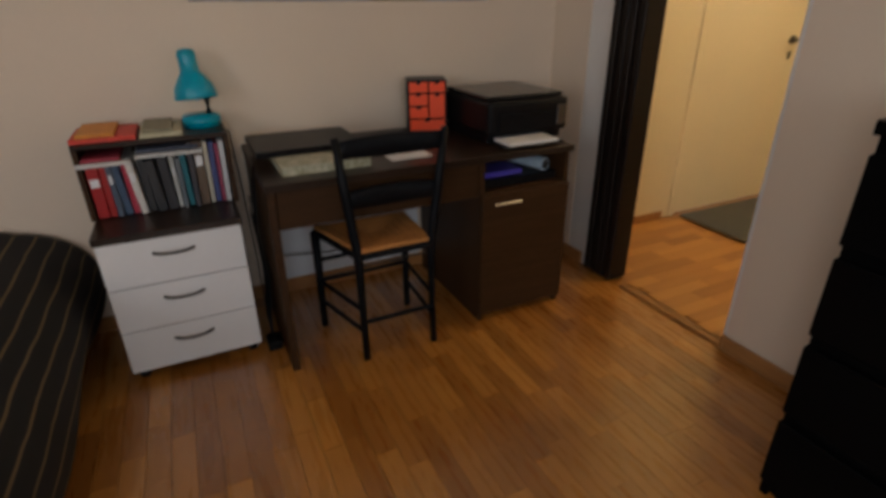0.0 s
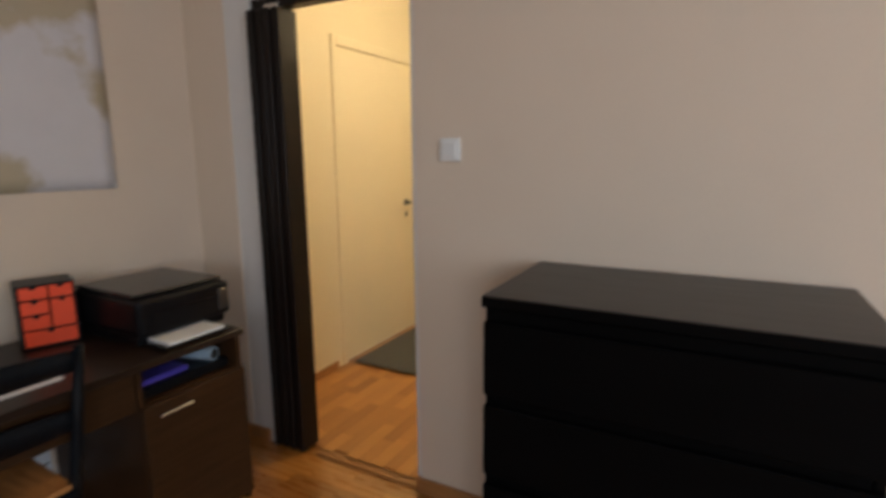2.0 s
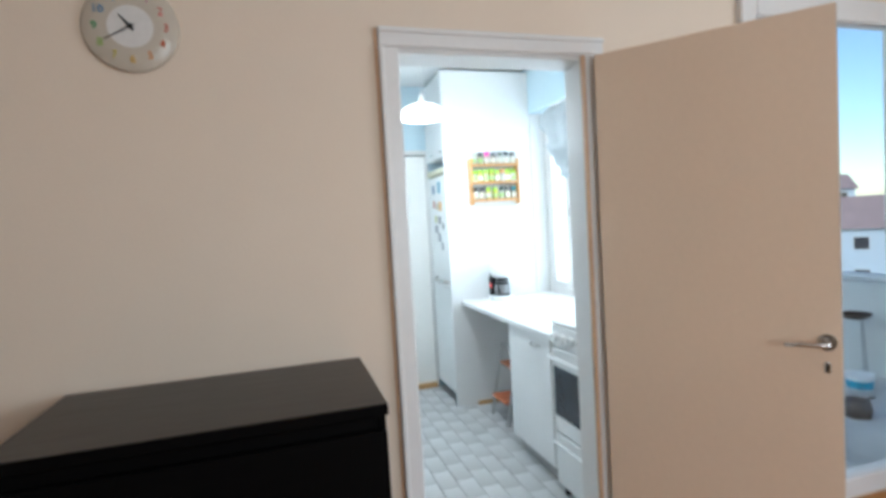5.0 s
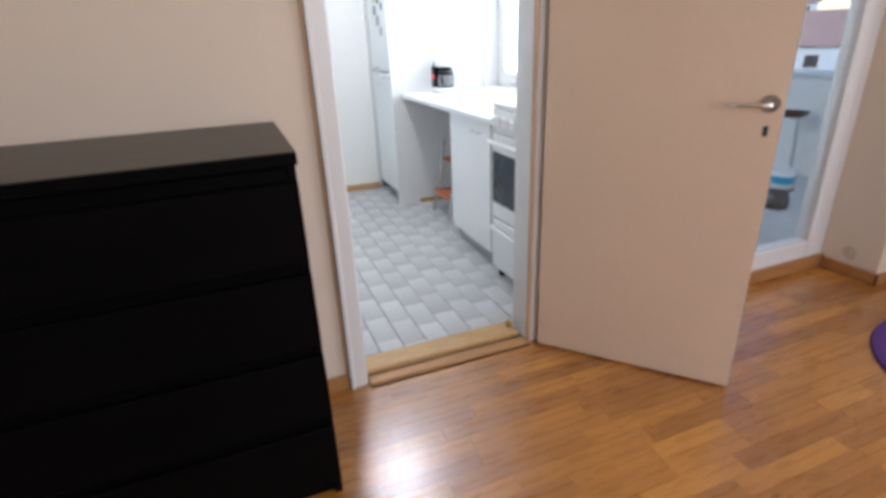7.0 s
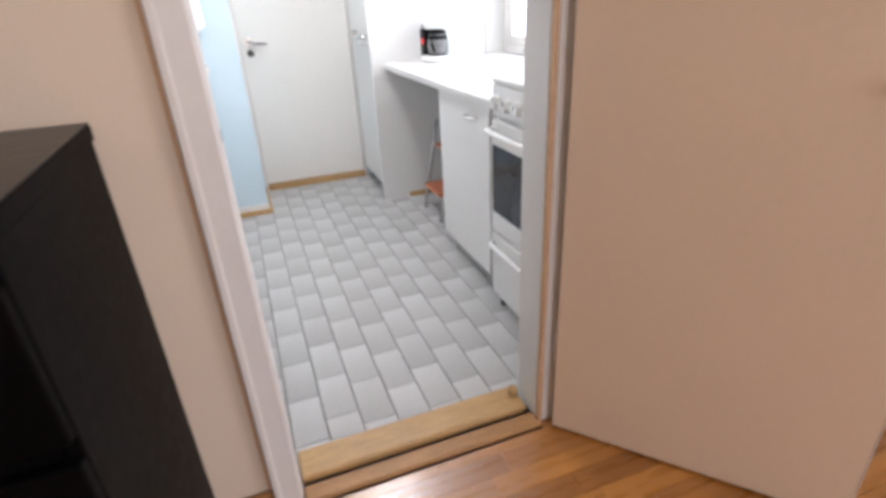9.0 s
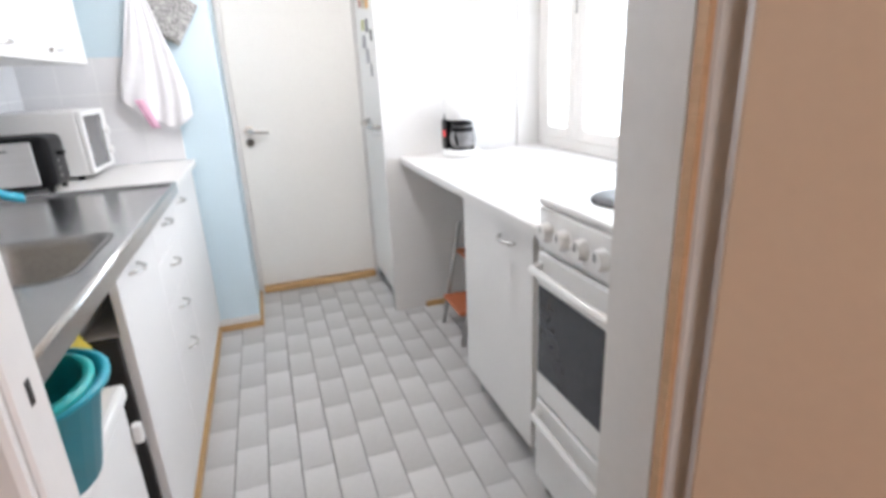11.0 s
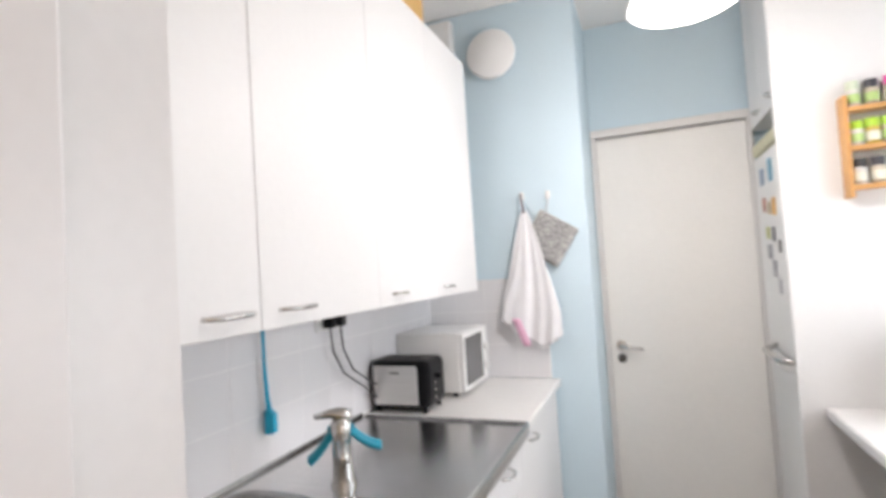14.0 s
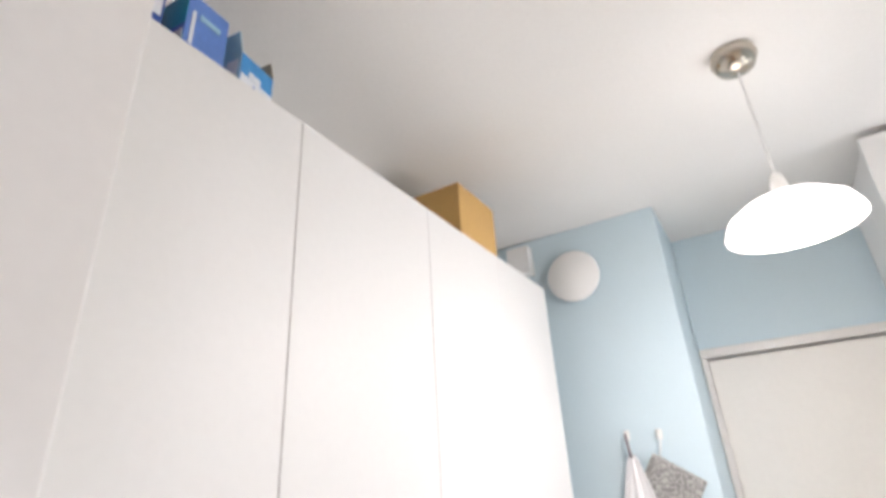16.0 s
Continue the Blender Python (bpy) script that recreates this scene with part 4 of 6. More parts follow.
for k, (ya, yb, z, c) in enumerate(((RY0 + 0.0, RY0 + 0.15, 0.737, (.62, .6, .58)), (RY0 + 0.02, RY0 + 0.13, 0.753, (.3, .03, .05)), (RY0 + 0.17, RY0 + 0.38, 0.75, (.55, .55, .53)), (RY0 + 0.18, RY0 + 0.37, 0.768, (.03, .04, .07)))):
    tagged(part("flat_book", b(RX0 + 0.02, RX1 + 0.01, ya, yb, z, z + 0.013, bev=0.002), mat("flat_book_cover", c, 0.5, vary=0.1)), "thin book lying across the upright books", "book", group="flat books")
for k, (ya, yb, z, h, c) in enumerate(((RY0, RY0 + .19, RT, .016, (.6, .05, .03)), (RY0 + .02, RY0 + .13, RT + .017, .012, (.65, .25, .03)), (RY0 + .2, RY0 + .33, RT, .016, (.5, .46, .3)), (RY0 + .21, RY0 + .3, RT + .017, .01, (.24, .22, .14)))):
    tagged(part("booklet", b(RX0 + 0.03, RX1 - 0.005, ya, yb, z + 0.0005, z + h, bev=0.002), mat("booklet_cover", c, 0.55, vary=0.25, scale=14)), "colourful booklet lying on the rack", "booklet", group="booklets on the rack")

# teal desk lamp
LX, LY = -2.605, -1.635
dl = thing("desk_lamp", (LX, LY, RT), "small teal enamel desk lamp on the book rack", "desk lamp")
part("foot", lathe(bmesh.new(), [(0, RT + 0.001), (0.064, RT + 0.001), (0.066, RT + 0.03), (0.06, RT + 0.04), (0.0, RT + 0.044)], (LX, LY, 0)), TEAL, dl, smooth=True)
part("stem", tube(bmesh.new(), [(LX - 0.01, LY + 0.03, RT + 0.035), (LX - 0.01, LY + 0.03, RT + 0.10), (LX, LY + 0.018, RT + 0.135)], 0.014, 10), BLACK, dl, "black lamp stem", smooth=True)
lm = pose(LX, LY - 0.002, RT + 0.098, 3, -5, 0)
part("shade", lathe(bmesh.new(), [(0.070, 0.0), (0.072, 0.004), (0.064, 0.04), (0.045, 0.072), (0.031, 0.092), (0.029, 0.13), (0.031, 0.148), (0.024, 0.163), (0.0, 0.168)], m=lm), TEAL, dl, smooth=True, solid=0.002)
part("bulb", lathe(bmesh.new(), [(0.0, -0.012), (0.018, 0.0), (0.024, 0.02), (0.014, 0.05), (0.013, 0.07)], m=lm, seg=16), WHITEPL, dl, smooth=True)
part("cord", tube(bmesh.new(), [(LX + 0.03, LY + 0.05, RT + 0.01), (LX + 0.06, RY1 + 0.012, RT - 0.02), (LX + 0.08, RY1 + 0.02, 0.6), (LX + 0.1, RY1 + 0.03, 0.3), (LX + 0.12, RY1 + 0.03, 0.03)], 0.003, 6), BLACK, dl, smooth=True)
ca = thing("power_cables", (-2.4, -1.53, 0), "tangle of black power cables beside the desk", "cable")
for k in range(4):
    pts = [(-2.3 - 0.05 * k, -1.512 - 0.006 * k, 0.72 - 0.05 * k), (-2.27 - 0.05 * k, -1.535, 0.5), (-2.31 - 0.05 * k, -1.52, 0.28), (-2.25 - 0.04 * k, -1.545, 0.1), (-2.3 - 0.06 * k, -1.53, 0.015)]
    part("cable", tube(bmesh.new(), pts, 0.0035, 6), BLACK, ca, smooth=True)
part("adapter", b(-2.34, -2.26, -1.565, -1.51, 0.001, 0.04, bev=0.006), BLACK, ca, "black power adapter on the floor")
wc = tagged(part("wall_cable", tube(bmesh.new(), [(DESKWALL + 0.022, -1.48, 0.2), (DESKWALL + 0.022, -1.2, 0.17), (DESKWALL + 0.022, -0.76, 0.21)], 0.003, 6), BLACK), "thin black cable along the wall under the desk", "cable")

# bed
bed = thing("bed", (-1.7, -2.6, 0), "single bed under a black striped bedspread", "bed")
part("mattress_base", b(-2.66, -0.72, -3.0, -2.3, 0.12, 0.27, bev=0.01), WENGE, bed)
for xx in (-2.6, -0.8):
    for yy in (-2.95, -2.33):
        part("leg", b(xx - 0.025, xx + 0.025, yy - 0.025, yy + 0.025, 0, 0.121), WENGE, bed)
SPREAD = bpy.data.materials.new("striped_bedspread")
SPREAD.use_nodes = True
nt = SPREAD.node_tree
pn = nt.nodes["Principled BSDF"]
tcx, wv, nz, rmp, bmp = (nt.nodes.new(k) for k in ("ShaderNodeTexCoord", "ShaderNodeTexWave", "ShaderNodeTexNoise", "ShaderNodeValToRGB", "ShaderNodeBump"))
wv.wave_type, wv.bands_direction = "BANDS", "X"
wv.inputs["Scale"].default_value, wv.inputs["Distortion"].default_value, wv.inputs["Detail"].default_value = 4.2, 1.2, 2
nz.inputs["Scale"].default_value = 260
rmp.color_ramp.elements[0].position, rmp.color_ramp.elements[0].color = 0.93, (0.006, 0.0055, 0.0055, 1)
rmp.color_ramp.elements[1].position, rmp.color_ramp.elements[1].color = 0.985, (0.13, 0.09, 0.04, 1)
sxyz, sub_, cmb = (nt.nodes.new(k) for k in ("ShaderNodeSeparateXYZ", "ShaderNodeMath", "ShaderNodeCombineXYZ"))
sub_.operation = "SUBTRACT"
nt.links.new(tcx.outputs["Object"], sxyz.inputs[0])
nt.links.new(sxyz.outputs[1], sub_.inputs[0])
nt.links.new(sxyz.outputs[2], sub_.inputs[1])
nt.links.new(sub_.outputs[0], cmb.inputs[0])
nt.links.new(sxyz.outputs[0], cmb.inputs[1])
nt.links.new(cmb.outputs[0], wv.inputs["Vector"])
nt.links.new(wv.outputs[0], rmp.inputs[0])
nt.links.new(rmp.outputs[0], pn.inputs["Base Color"])
nt.links.new(nz.outputs[0], bmp.inputs["Height"])
bmp.inputs["Strength"].default_value, bmp.inputs["Distance"].default_value = 0.4, 0.002
nt.links.new(bmp.outputs[0], pn.inputs["Normal"])
pn.inputs["Roughness"].default_value = 0.9
bs = bmesh.new()
def spread(u, v):
    x = -2.69 + 2.02 * u
    w = v * 1.35
    if w < 0.68:
        y, z = -3.02 + w, 0.475 + 0.012 * math.sin(9 * u + 4 * v)
    else:
        a = min(1.0, (w - 0.68) / 0.36)
        y = -2.34 + 0.24 * math.sin(a * math.pi / 2)
        z = 0.475 - 0.20 * (1 - math.cos(a * math.pi / 2))
        if w > 1.04:
            k = (w - 1.04) / 0.31
            z -= 0.23 * k
            y -= 0.10 * k * k - 0.025 * k * math.sin(15 * u + 1.0)
    return (x, y, z + 0.008 * math.sin(13 * u + 7 * v))
grid(bs, 60, 44, spread)
part("bedspread", bs, SPREAD, bed, "black woven bedspread with thin beige stripes", smooth=True, solid=0.012)

# round purple rug
rg = thing("rug", (2.2, -1.06, 0), "round deep purple rug on the parquet", "rug")
part("woven_disc", lathe(bmesh.new(), [(0, 0.016), (0.505, 0.016), (0.525, 0.012), (0.53, 0.0005)], (2.2, -1.06, 0), seg=64), RUGP, rg, smooth=False)

# window frames: one added unseen in the south wall, one in the east wall
sw_ = thing("unseen_south_window", (0.9, -4.4, 0.85), "white framed window added unseen round the south fill light", "window", kind="structure")
sf = bmesh.new()
for x0, x1, z0, z1 in ((0.1, 0.16, 0.85, 2.15), (1.64, 1.7, 0.85, 2.15), (0.16, 1.64, 0.85, 0.91), (0.16, 1.64, 2.09, 2.15), (0.87, 0.93, 0.91, 2.09)):
    box(sf, x0, x1, -4.43, -4.37, z0, z1, bev=0.004)
part("window_frame", sf, TRIM, sw_)
rw = thing("window_3", (2.9, -2.15, 0.85), "white framed window in the east wall", "window", kind="structure")
rf = bmesh.new()
for a in ((-2.8, -2.74, 0.85, 2.15), (-1.56, -1.5, 0.85, 2.15), (-2.74, -1.56, 0.85, 0.91), (-2.74, -1.56, 2.09, 2.15), (-2.18, -2.12, 0.91, 2.09)):
    box(rf, 2.87, 2.93, *a, bev=0.004)
part("window_frame", rf, TRIM, rw)

# ---- the kitchen's things ----
FX, CTZ = -0.10, 0.885            # lower cabinet fronts, worktop height on the sink side
# wall cabinets
seams = (0.16, 0.642, 1.11, 1.543, 1.975)
for k in range(4):
    y0, y1 = seams[k] + 0.0005, seams[k + 1] - 0.0005
    u = thing("wall_cabinet", (-0.53, (y0 + y1) / 2, 1.295), "tall white laminate wall cabinet above the sink counter", "cabinet", group="wall cabinets")
    part("body", b(KX0 + 0.002, -0.385, y0, y1, 1.298, 2.272), WHITEBOARD, u)
    d = part("door", b(-0.3845, -0.365, y0 + 0.0004, y1 - 0.0004, 1.295, 2.274, bev=0.0016), WHITE_LAM, u)
    hy = (y1 - 0.08) if k == 0 else (y0 + 0.11)
    bow_handle(d, (-0.365, hy if k != 3 else y0 + 0.075, 1.33), (0, 1, 0), (1, 0, 0), 0.12 if k < 2 else 0.08)

# lower cabinets
def base_unit(name, y0, y1, label, fronts, x0=KX0 + 0.002, front=FX, top=CTZ - 0.035, side=1, inner=None):
    o = thing(name, ((x0 + front) / 2, (y0 + y1) / 2, 0), label, "cabinet", group="base cabinets")
    part("body", b(x0, front - 0.02 * side, y0, y1, 0.09, inner or top, bev=0.001), WHITEBOARD, o)
    part("plinth", b(x0 + 0.02, front - 0.022 * side, y0 + 0.001, y1 - 0.001, 0, 0.0895), WHITEBOARD, o)
    for z0, z1, kind in fronts:
        d = part("door" if kind == "door" else "drawer", b(front - 0.0195 * side, front, y0 + 0.0015, y1 - 0.0015, z0, z1, bev=0.002), WHITE_LAM, o)
        ym = (y0 + y1) / 2
        bow_handle(d, (front, ym if kind != "door" else y0 + (0.14 if side > 0 else 0.2), z1 - 0.045), (0, 1, 0), (side, 0, 0), 0.085)
    return o
base_unit("base_cabinet", 0.70, 1.10, "white base cabinet with one door below the sink", [(0.09, 0.848, "door")], inner=0.70)
base_unit("base_cabinet", 1.101, 1.49, "white base cabinet with four drawers", [(0.72, 0.848, "drawer"), (0.575, 0.717, "drawer"), (0.43, 0.572, "drawer"), (0.09, 0.427, "drawer")])
base_unit("base_cabinet", 1.491, 2.17, "white base cabinet with one door beside the blue wall", [(0.09, 0.848, "door")])
oc = thing("open_sink_cabinet", (-0.4, 0.43, 0), "open white sink cabinet with its inner shade painted dark", "cabinet")
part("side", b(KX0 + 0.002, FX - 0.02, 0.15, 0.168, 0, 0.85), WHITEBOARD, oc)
# inner side, back and bottom: cabinet shade put in as near-black colour
part("side", b(KX0 + 0.002, FX - 0.02, 0.68, 0.698, 0, 0.699), PAINTED_SHADE, oc)
part("back", b(KX0 + 0.002, KX0 + 0.012, 0.169, 0.679, 0, 0.85), PAINTED_SHADE, oc)
part("bottom", b(KX0 + 0.013, FX - 0.02, 0.169, 0.679, 0.06, 0.078), PAINTED_SHADE, oc)
part("support_arm", b(-0.36, -0.13, 0.475, 0.487, 0.735, 0.757, bev=0.003), WHITEPL, oc, "white sliding arm")
setting("floor_strip_cabinets", b(FX - 0.0215, FX - 0.004, 0.70, 2.165, 0, 0.032, bev=0.003), LIGHTWOOD, "pale wooden strip along the cabinet plinths", "trim")
wb_ = thing("waste_bin", (-0.28, 0.40, 0.078), "white plastic box standing in the open cabinet", "waste bin")
part("body", b(-0.46, -0.112, 0.18, 0.60, 0.079, 0.60, bev=0.012, seg=2), WHITEPL, wb_)
part("lid", b(-0.465, -0.104, 0.175, 0.606, 0.6005, 0.638, bev=0.010, seg=2), WHITEPL, wb_)
part("latch", b(-0.111, -0.092, 0.585, 0.605, 0.50, 0.545, bev=0.004), WHITEPL, wb_)
BKX, BKY = -0.17, 0.30
for dx, dy, dz, m_, lb in ((0, 0.025, 0.0, TEALP2, "blue-green plastic bucket standing under the sink"), (0, 0, 0.012, TEALP, "teal green plastic bucket set into another bucket")):
    bk = thing("bucket", (BKX + dx, BKY + dy, 0.639 + dz), lb, "bucket", group="buckets under the sink")
    part("body", lathe(bmesh.new(), [(0.0, 0.002), (0.090 - dz, 0.002), (0.118 - dz, 0.15), (0.132 - dz, 0.152), (0.134 - dz, 0.162), (0.122 - dz, 0.165), (0.114 - dz, 0.15), (0.086 - dz, 0.008), (0.0, 0.008)], (BKX + dx, BKY + dy, 0.638 + dz)), m_, bk, smooth=True)
bag = bmesh.new()
bmesh.ops.create_icosphere(bag, subdivisions=3, radius=0.1, matrix=Matrix.Translation((-0.25, 0.575, 0.725)) @ Matrix.Diagonal((1.1, 0.75, 0.86, 1)))
for v in bag.verts:
    v.co += Vector((1, 1, 1)) * 0.018 * noise.noise(v.co * 22)
tagged(part("plastic_bag", bag, YELLOW, smooth=True), "crumpled yellow plastic bag under the sink", "bag")

# steel sink top with two bowls
sk = thing("sink_top", (-0.38, 0.83, CTZ), "stainless steel sink top with two bowls", "sink")
st = bmesh.new()
SX0, SX1, SY0, SY1 = KX0 + 0.002, -0.072, 0.15, 1.50
bowls = ((-0.375, -0.135, 0.56, 0.885, 0.155), (-0.635, -0.43, 0.50, 0.86, 0.13))
xs, ys = [SX0, -0.635, -0.43, -0.375, -0.135, SX1], [SY0, 0.50, 0.56, 0.86, 0.885, SY1]
vg = [[st.verts.new((x, y, CTZ)) for y in ys] for x in xs]
for i in range(5):
    for k in range(5):
        mx, my = (xs[i] + xs[i + 1]) / 2, (ys[k] + ys[k + 1]) / 2
        if not any(a[0] < mx < a[1] and a[2] < my < a[3] for a in bowls):
            st.faces.new((vg[i][k], vg[i + 1][k], vg[i + 1][k + 1], vg[i][k + 1]))
ex = bmesh.ops.extrude_face_region(st, geom=list(st.faces))
bmesh.ops.translate(st, verts=[v for v in ex["geom"] if isinstance(v, bmesh.types.BMVert)], vec=(0, 0, -0.03))
part("worktop", st, STEEL, sk)
rim = bmesh.new()
tube(rim, [(SX1 - 0.006, SY0, CTZ + 0.003), (SX1 - 0.006, SY1 - 0.004, CTZ + 0.003), (SX0 + 0.03, SY1 - 0.004, CTZ + 0.003)], 0.007, 10)
tube(rim, [(SX0 + 0.012, SY0, CTZ + 0.004), (SX0 + 0.012, SY1 - 0.004, CTZ + 0.004)], 0.008, 8)
part("raised_rim", rim, STEEL, sk, smooth=True)
def bowl_mesh(x0, x1, y0, y1, dep):
    m = bmesh.new()
    def loop(inset, z, r):
        pts = []
        for cx, cy, a0 in ((x1 - inset - r, y1 - inset - r, 0), (x0 + inset + r, y1 - inset - r, 90), (x0 + inset + r, y0 + inset + r, 180), (x1 - inset - r, y0 + inset + r, 270)):
            for k in range(7):
                a = radians(a0 + 15 * k)
                pts.append(m.verts.new((cx + r * math.cos(a), cy + r * math.sin(a), z)))
        return pts
    rings = [loop(-0.012, CTZ + 0.0015, 0.055), loop(0.002, CTZ - 0.001, 0.05), loop(0.008, CTZ - 0.02, 0.048), loop(0.014, CTZ - dep + 0.03, 0.045), loop(0.026, CTZ - dep + 0.008, 0.04), loop(0.045, CTZ - dep, 0.03)]
    for p, q in zip(rings, rings[1:]):
        for k in range(28):
            m.faces.new((p[k], p[(k + 1) % 28], q[(k + 1) % 28], q[k]))
    m.faces.new(rings[-1])
    return m
for a in bowls:
    w = part("bowl", bowl_mesh(*a), SHADED_STEEL, sk, smooth=True)
    part("drain", lathe(bmesh.new(), [(0.0, 0.001), (0.03, 0.001), (0.034, 0.004), (0.038, 0.002)], ((a[0] + a[1]) / 2, (a[2] + a[3]) / 2, CTZ - a[4])), CHROME, w, smooth=True)
ct = tagged(part("worktop_end", b(KX0 + 0.002, -0.078, 1.502, 2.187, CTZ - 0.032, CTZ - 0.002, bev=0.004), WORKTOP), "white speckled worktop beside the sink", "worktop")

fc = thing("faucet", (-0.43, 0.93, CTZ), "chrome single-lever mixer tap on the sink", "faucet")
FAX, FAY = -0.412, 0.958
part("foot", rod(bmesh.new(), (FAX, FAY, CTZ), (FAX, FAY, CTZ + 0.012), 0.032, seg=24), CHROME, fc)
part("body", lathe(bmesh.new(), [(0.027, CTZ + 0.012), (0.024, CTZ + 0.06), (0.023, CTZ + 0.115), (0.026, CTZ + 0.145), (0.018, CTZ + 0.158), (0, CTZ + 0.16)], (FAX, FAY, 0)), CHROME, fc, smooth=True)
part("spout", tube(bmesh.new(), [(FAX, FAY, CTZ + 0.10), (FAX + 0.03, FAY - 0.043, CTZ + 0.108), (FAX + 0.058, FAY - 0.084, CTZ + 0.10), (FAX + 0.064, FAY - 0.092, CTZ + 0.086)], [0.016, 0.014, 0.013, 0.012], 12), CHROME, fc, smooth=True)
part("lever", tube(bmesh.new(), [(FAX + 0.022, FAY + 0.014, CTZ + 0.162), (FAX, FAY, CTZ + 0.166), (FAX - 0.022, FAY - 0.014, CTZ + 0.170), (FAX - 0.052, FAY - 0.034, CTZ + 0.166)], [0.013, 0.017, 0.011, 0.006], 12), CHROME, fc, smooth=True)
cl = thing("cleaning_cloth", (FAX, FAY, CTZ), "teal dish cloth strip draped over the tap", "cloth")
across, toward = Vector((0.84, 0.54, 0)), Vector((0.54, -0.84, 0))
for s, run, fall in ((1, 0.078, 0.052), (-1, 0.062, 0.070)):
    g = bmesh.new()
    grid(g, 12, 6, lambda u, v: Vector((FAX, FAY, CTZ + 0.132)) + across * s * (0.018 + run * u) + toward * (-0.008 + 0.026 * (v - 0.5) * (0.8 + 0.5 * u)) - Vector((0, 0, fall * u + 0.010 * math.sin(3 * u) + 0.004 * math.cos(8 * v))))
    part("flap", g, TEAL, cl, smooth=True, solid=0.015)
g = bmesh.new()
tube(g, [Vector((FAX, FAY, CTZ + 0.133)) + across * (0.026 * math.cos(a)) + toward * (-0.027 * math.sin(a)) for a in [math.pi * k / 10 for k in range(11)]], 0.008, 8)
part("band", g, TEAL, cl, smooth=True)

ts = thing("toaster", (-0.56, 1.62, CTZ), "black toaster with brushed steel sides on the counter", "toaster")
part("body", b(-0.675, -0.435, 1.555, 1.72, CTZ + 0.012, CTZ + 0.185, bev=0.026, seg=4), BLACK, ts, smooth=False)
part("side_plate", b(-0.652, -0.478, 1.5505, 1.556, CTZ + 0.028, CTZ + 0.168, bev=0.002), mat("brushed_toaster_steel", (0.62, 0.61, 0.60), 0.42, metal=1.0, grain=120, stretch=(1, 1, 20), bump=0.03), ts, "brushed steel side plate")
part("brand_mark", b(-0.585, -0.545, 1.5495, 1.5508, CTZ + 0.14, CTZ + 0.146), DARKMETAL, ts)
for yy in (1.60, 1.655):
    part("bread_slot", b(-0.645, -0.48, yy, yy + 0.022, CTZ + 0.183, CTZ + 0.1865), PAINTED_SHADE, ts)
part("lever", b(-0.437, -0.415, 1.62, 1.655, CTZ + 0.115, CTZ + 0.13, bev=0.004), BLACK, ts)
for zz in (0.05, 0.075, 0.1):
    part("button", rod(bmesh.new(), (-0.436, 1.61, CTZ + zz), (-0.431, 1.61, CTZ + zz), 0.006, seg=10), CHROME, ts)
for xx in (-0.65, -0.46):
    for yy in (1.575, 1.70):
        part("foot", rod(bmesh.new(), (xx, yy, CTZ - 0.002), (xx, yy, CTZ + 0.014), 0.01, seg=8), BLACK, ts)

mw = thing("microwave", (-0.54, 1.95, CTZ), "white microwave oven in the counter corner", "microwave")
part("body", b(KX0 + 0.012, -0.405, 1.80, 2.12, CTZ + 0.014, CTZ + 0.25, bev=0.006, seg=2), WHITEPL, mw)
dr = part("door", b(-0.4045, -0.385, 1.802, 2.118, CTZ + 0.016, CTZ + 0.248, bev=0.005, seg=2), WHITEPL, mw)
part("window", b(-0.3855, -0.3835, 1.822, 2.045, CTZ + 0.035, CTZ + 0.228), mat("mesh_window", (0.12, 0.12, 0.12), 0.2, vary=0.1), dr, "grey mesh window")
part("knob", rod(bmesh.new(), (-0.385, 2.075, CTZ + 0.08), (-0.37, 2.075, CTZ + 0.08), 0.017, seg=16), WHITEPL, dr)
part("knob", rod(bmesh.new(), (-0.385, 2.075, CTZ + 0.16), (-0.37, 2.075, CTZ + 0.16), 0.017, seg=16), WHITEPL, dr)
for xx in (-0.64, -0.44):
    for yy in (1.83, 2.09):
        part("foot", rod(bmesh.new(), (xx, yy, CTZ - 0.002), (xx, yy, CTZ + 0.016), 0.012, seg=8), BLACK, mw)

so = thing("wall_socket", (KX0 + 0.01, 1.315, 1.25), "white double socket with two black plugs and cords", "socket")
part("plate", b(KX0 + 0.009, KX0 + 0.022, 1.245, 1.385, 1.215, 1.288, bev=0.003), WHITEPL, so)
for yy, y2, zz in ((1.285, 1.56, CTZ + 0.05), (1.345, 1.62, CTZ + 0.10)):
    p = part("plug", b(KX0 + 0.0225, KX0 + 0.06, yy - 0.017, yy + 0.017, 1.225, 1.282, bev=0.008, seg=2), BLACK, so, "black moulded plug")
    part("cord", tube(bmesh.new(), [(KX0 + 0.042, yy, 1.228), (KX0 + 0.042, yy + 0.01, 1.15), (KX0 + 0.045, yy + 0.06, 1.07), (KX0 + 0.05, yy + (y2 - yy) * 0.7, 0.99), (KX0 + 0.045, y2, zz)], 0.0036, 8), DARKGREY, p, smooth=True)

bs_ = thing("dish_brush", (-0.665, 1.03, 1.0), "turquoise dish brush hanging on the tiled wall", "brush")
part("handle", tube(bmesh.new(), [(-0.66, 0.985, 1.27), (-0.66, 0.985, 1.16), (-0.66, 0.99, 1.08), (-0.66, 0.995, 1.04)], [0.005, 0.005, 0.006, 0.008], 10), TEALD, bs_, smooth=True)
part("head", b(-0.671, -0.648, 0.982, 1.008, 0.978, 1.045, bev=0.008, seg=2), TEALD, bs_)
part("bristles", b(-0.648, -0.640, 0.986, 1.004, 0.984, 1.035), TEALD, bs_)
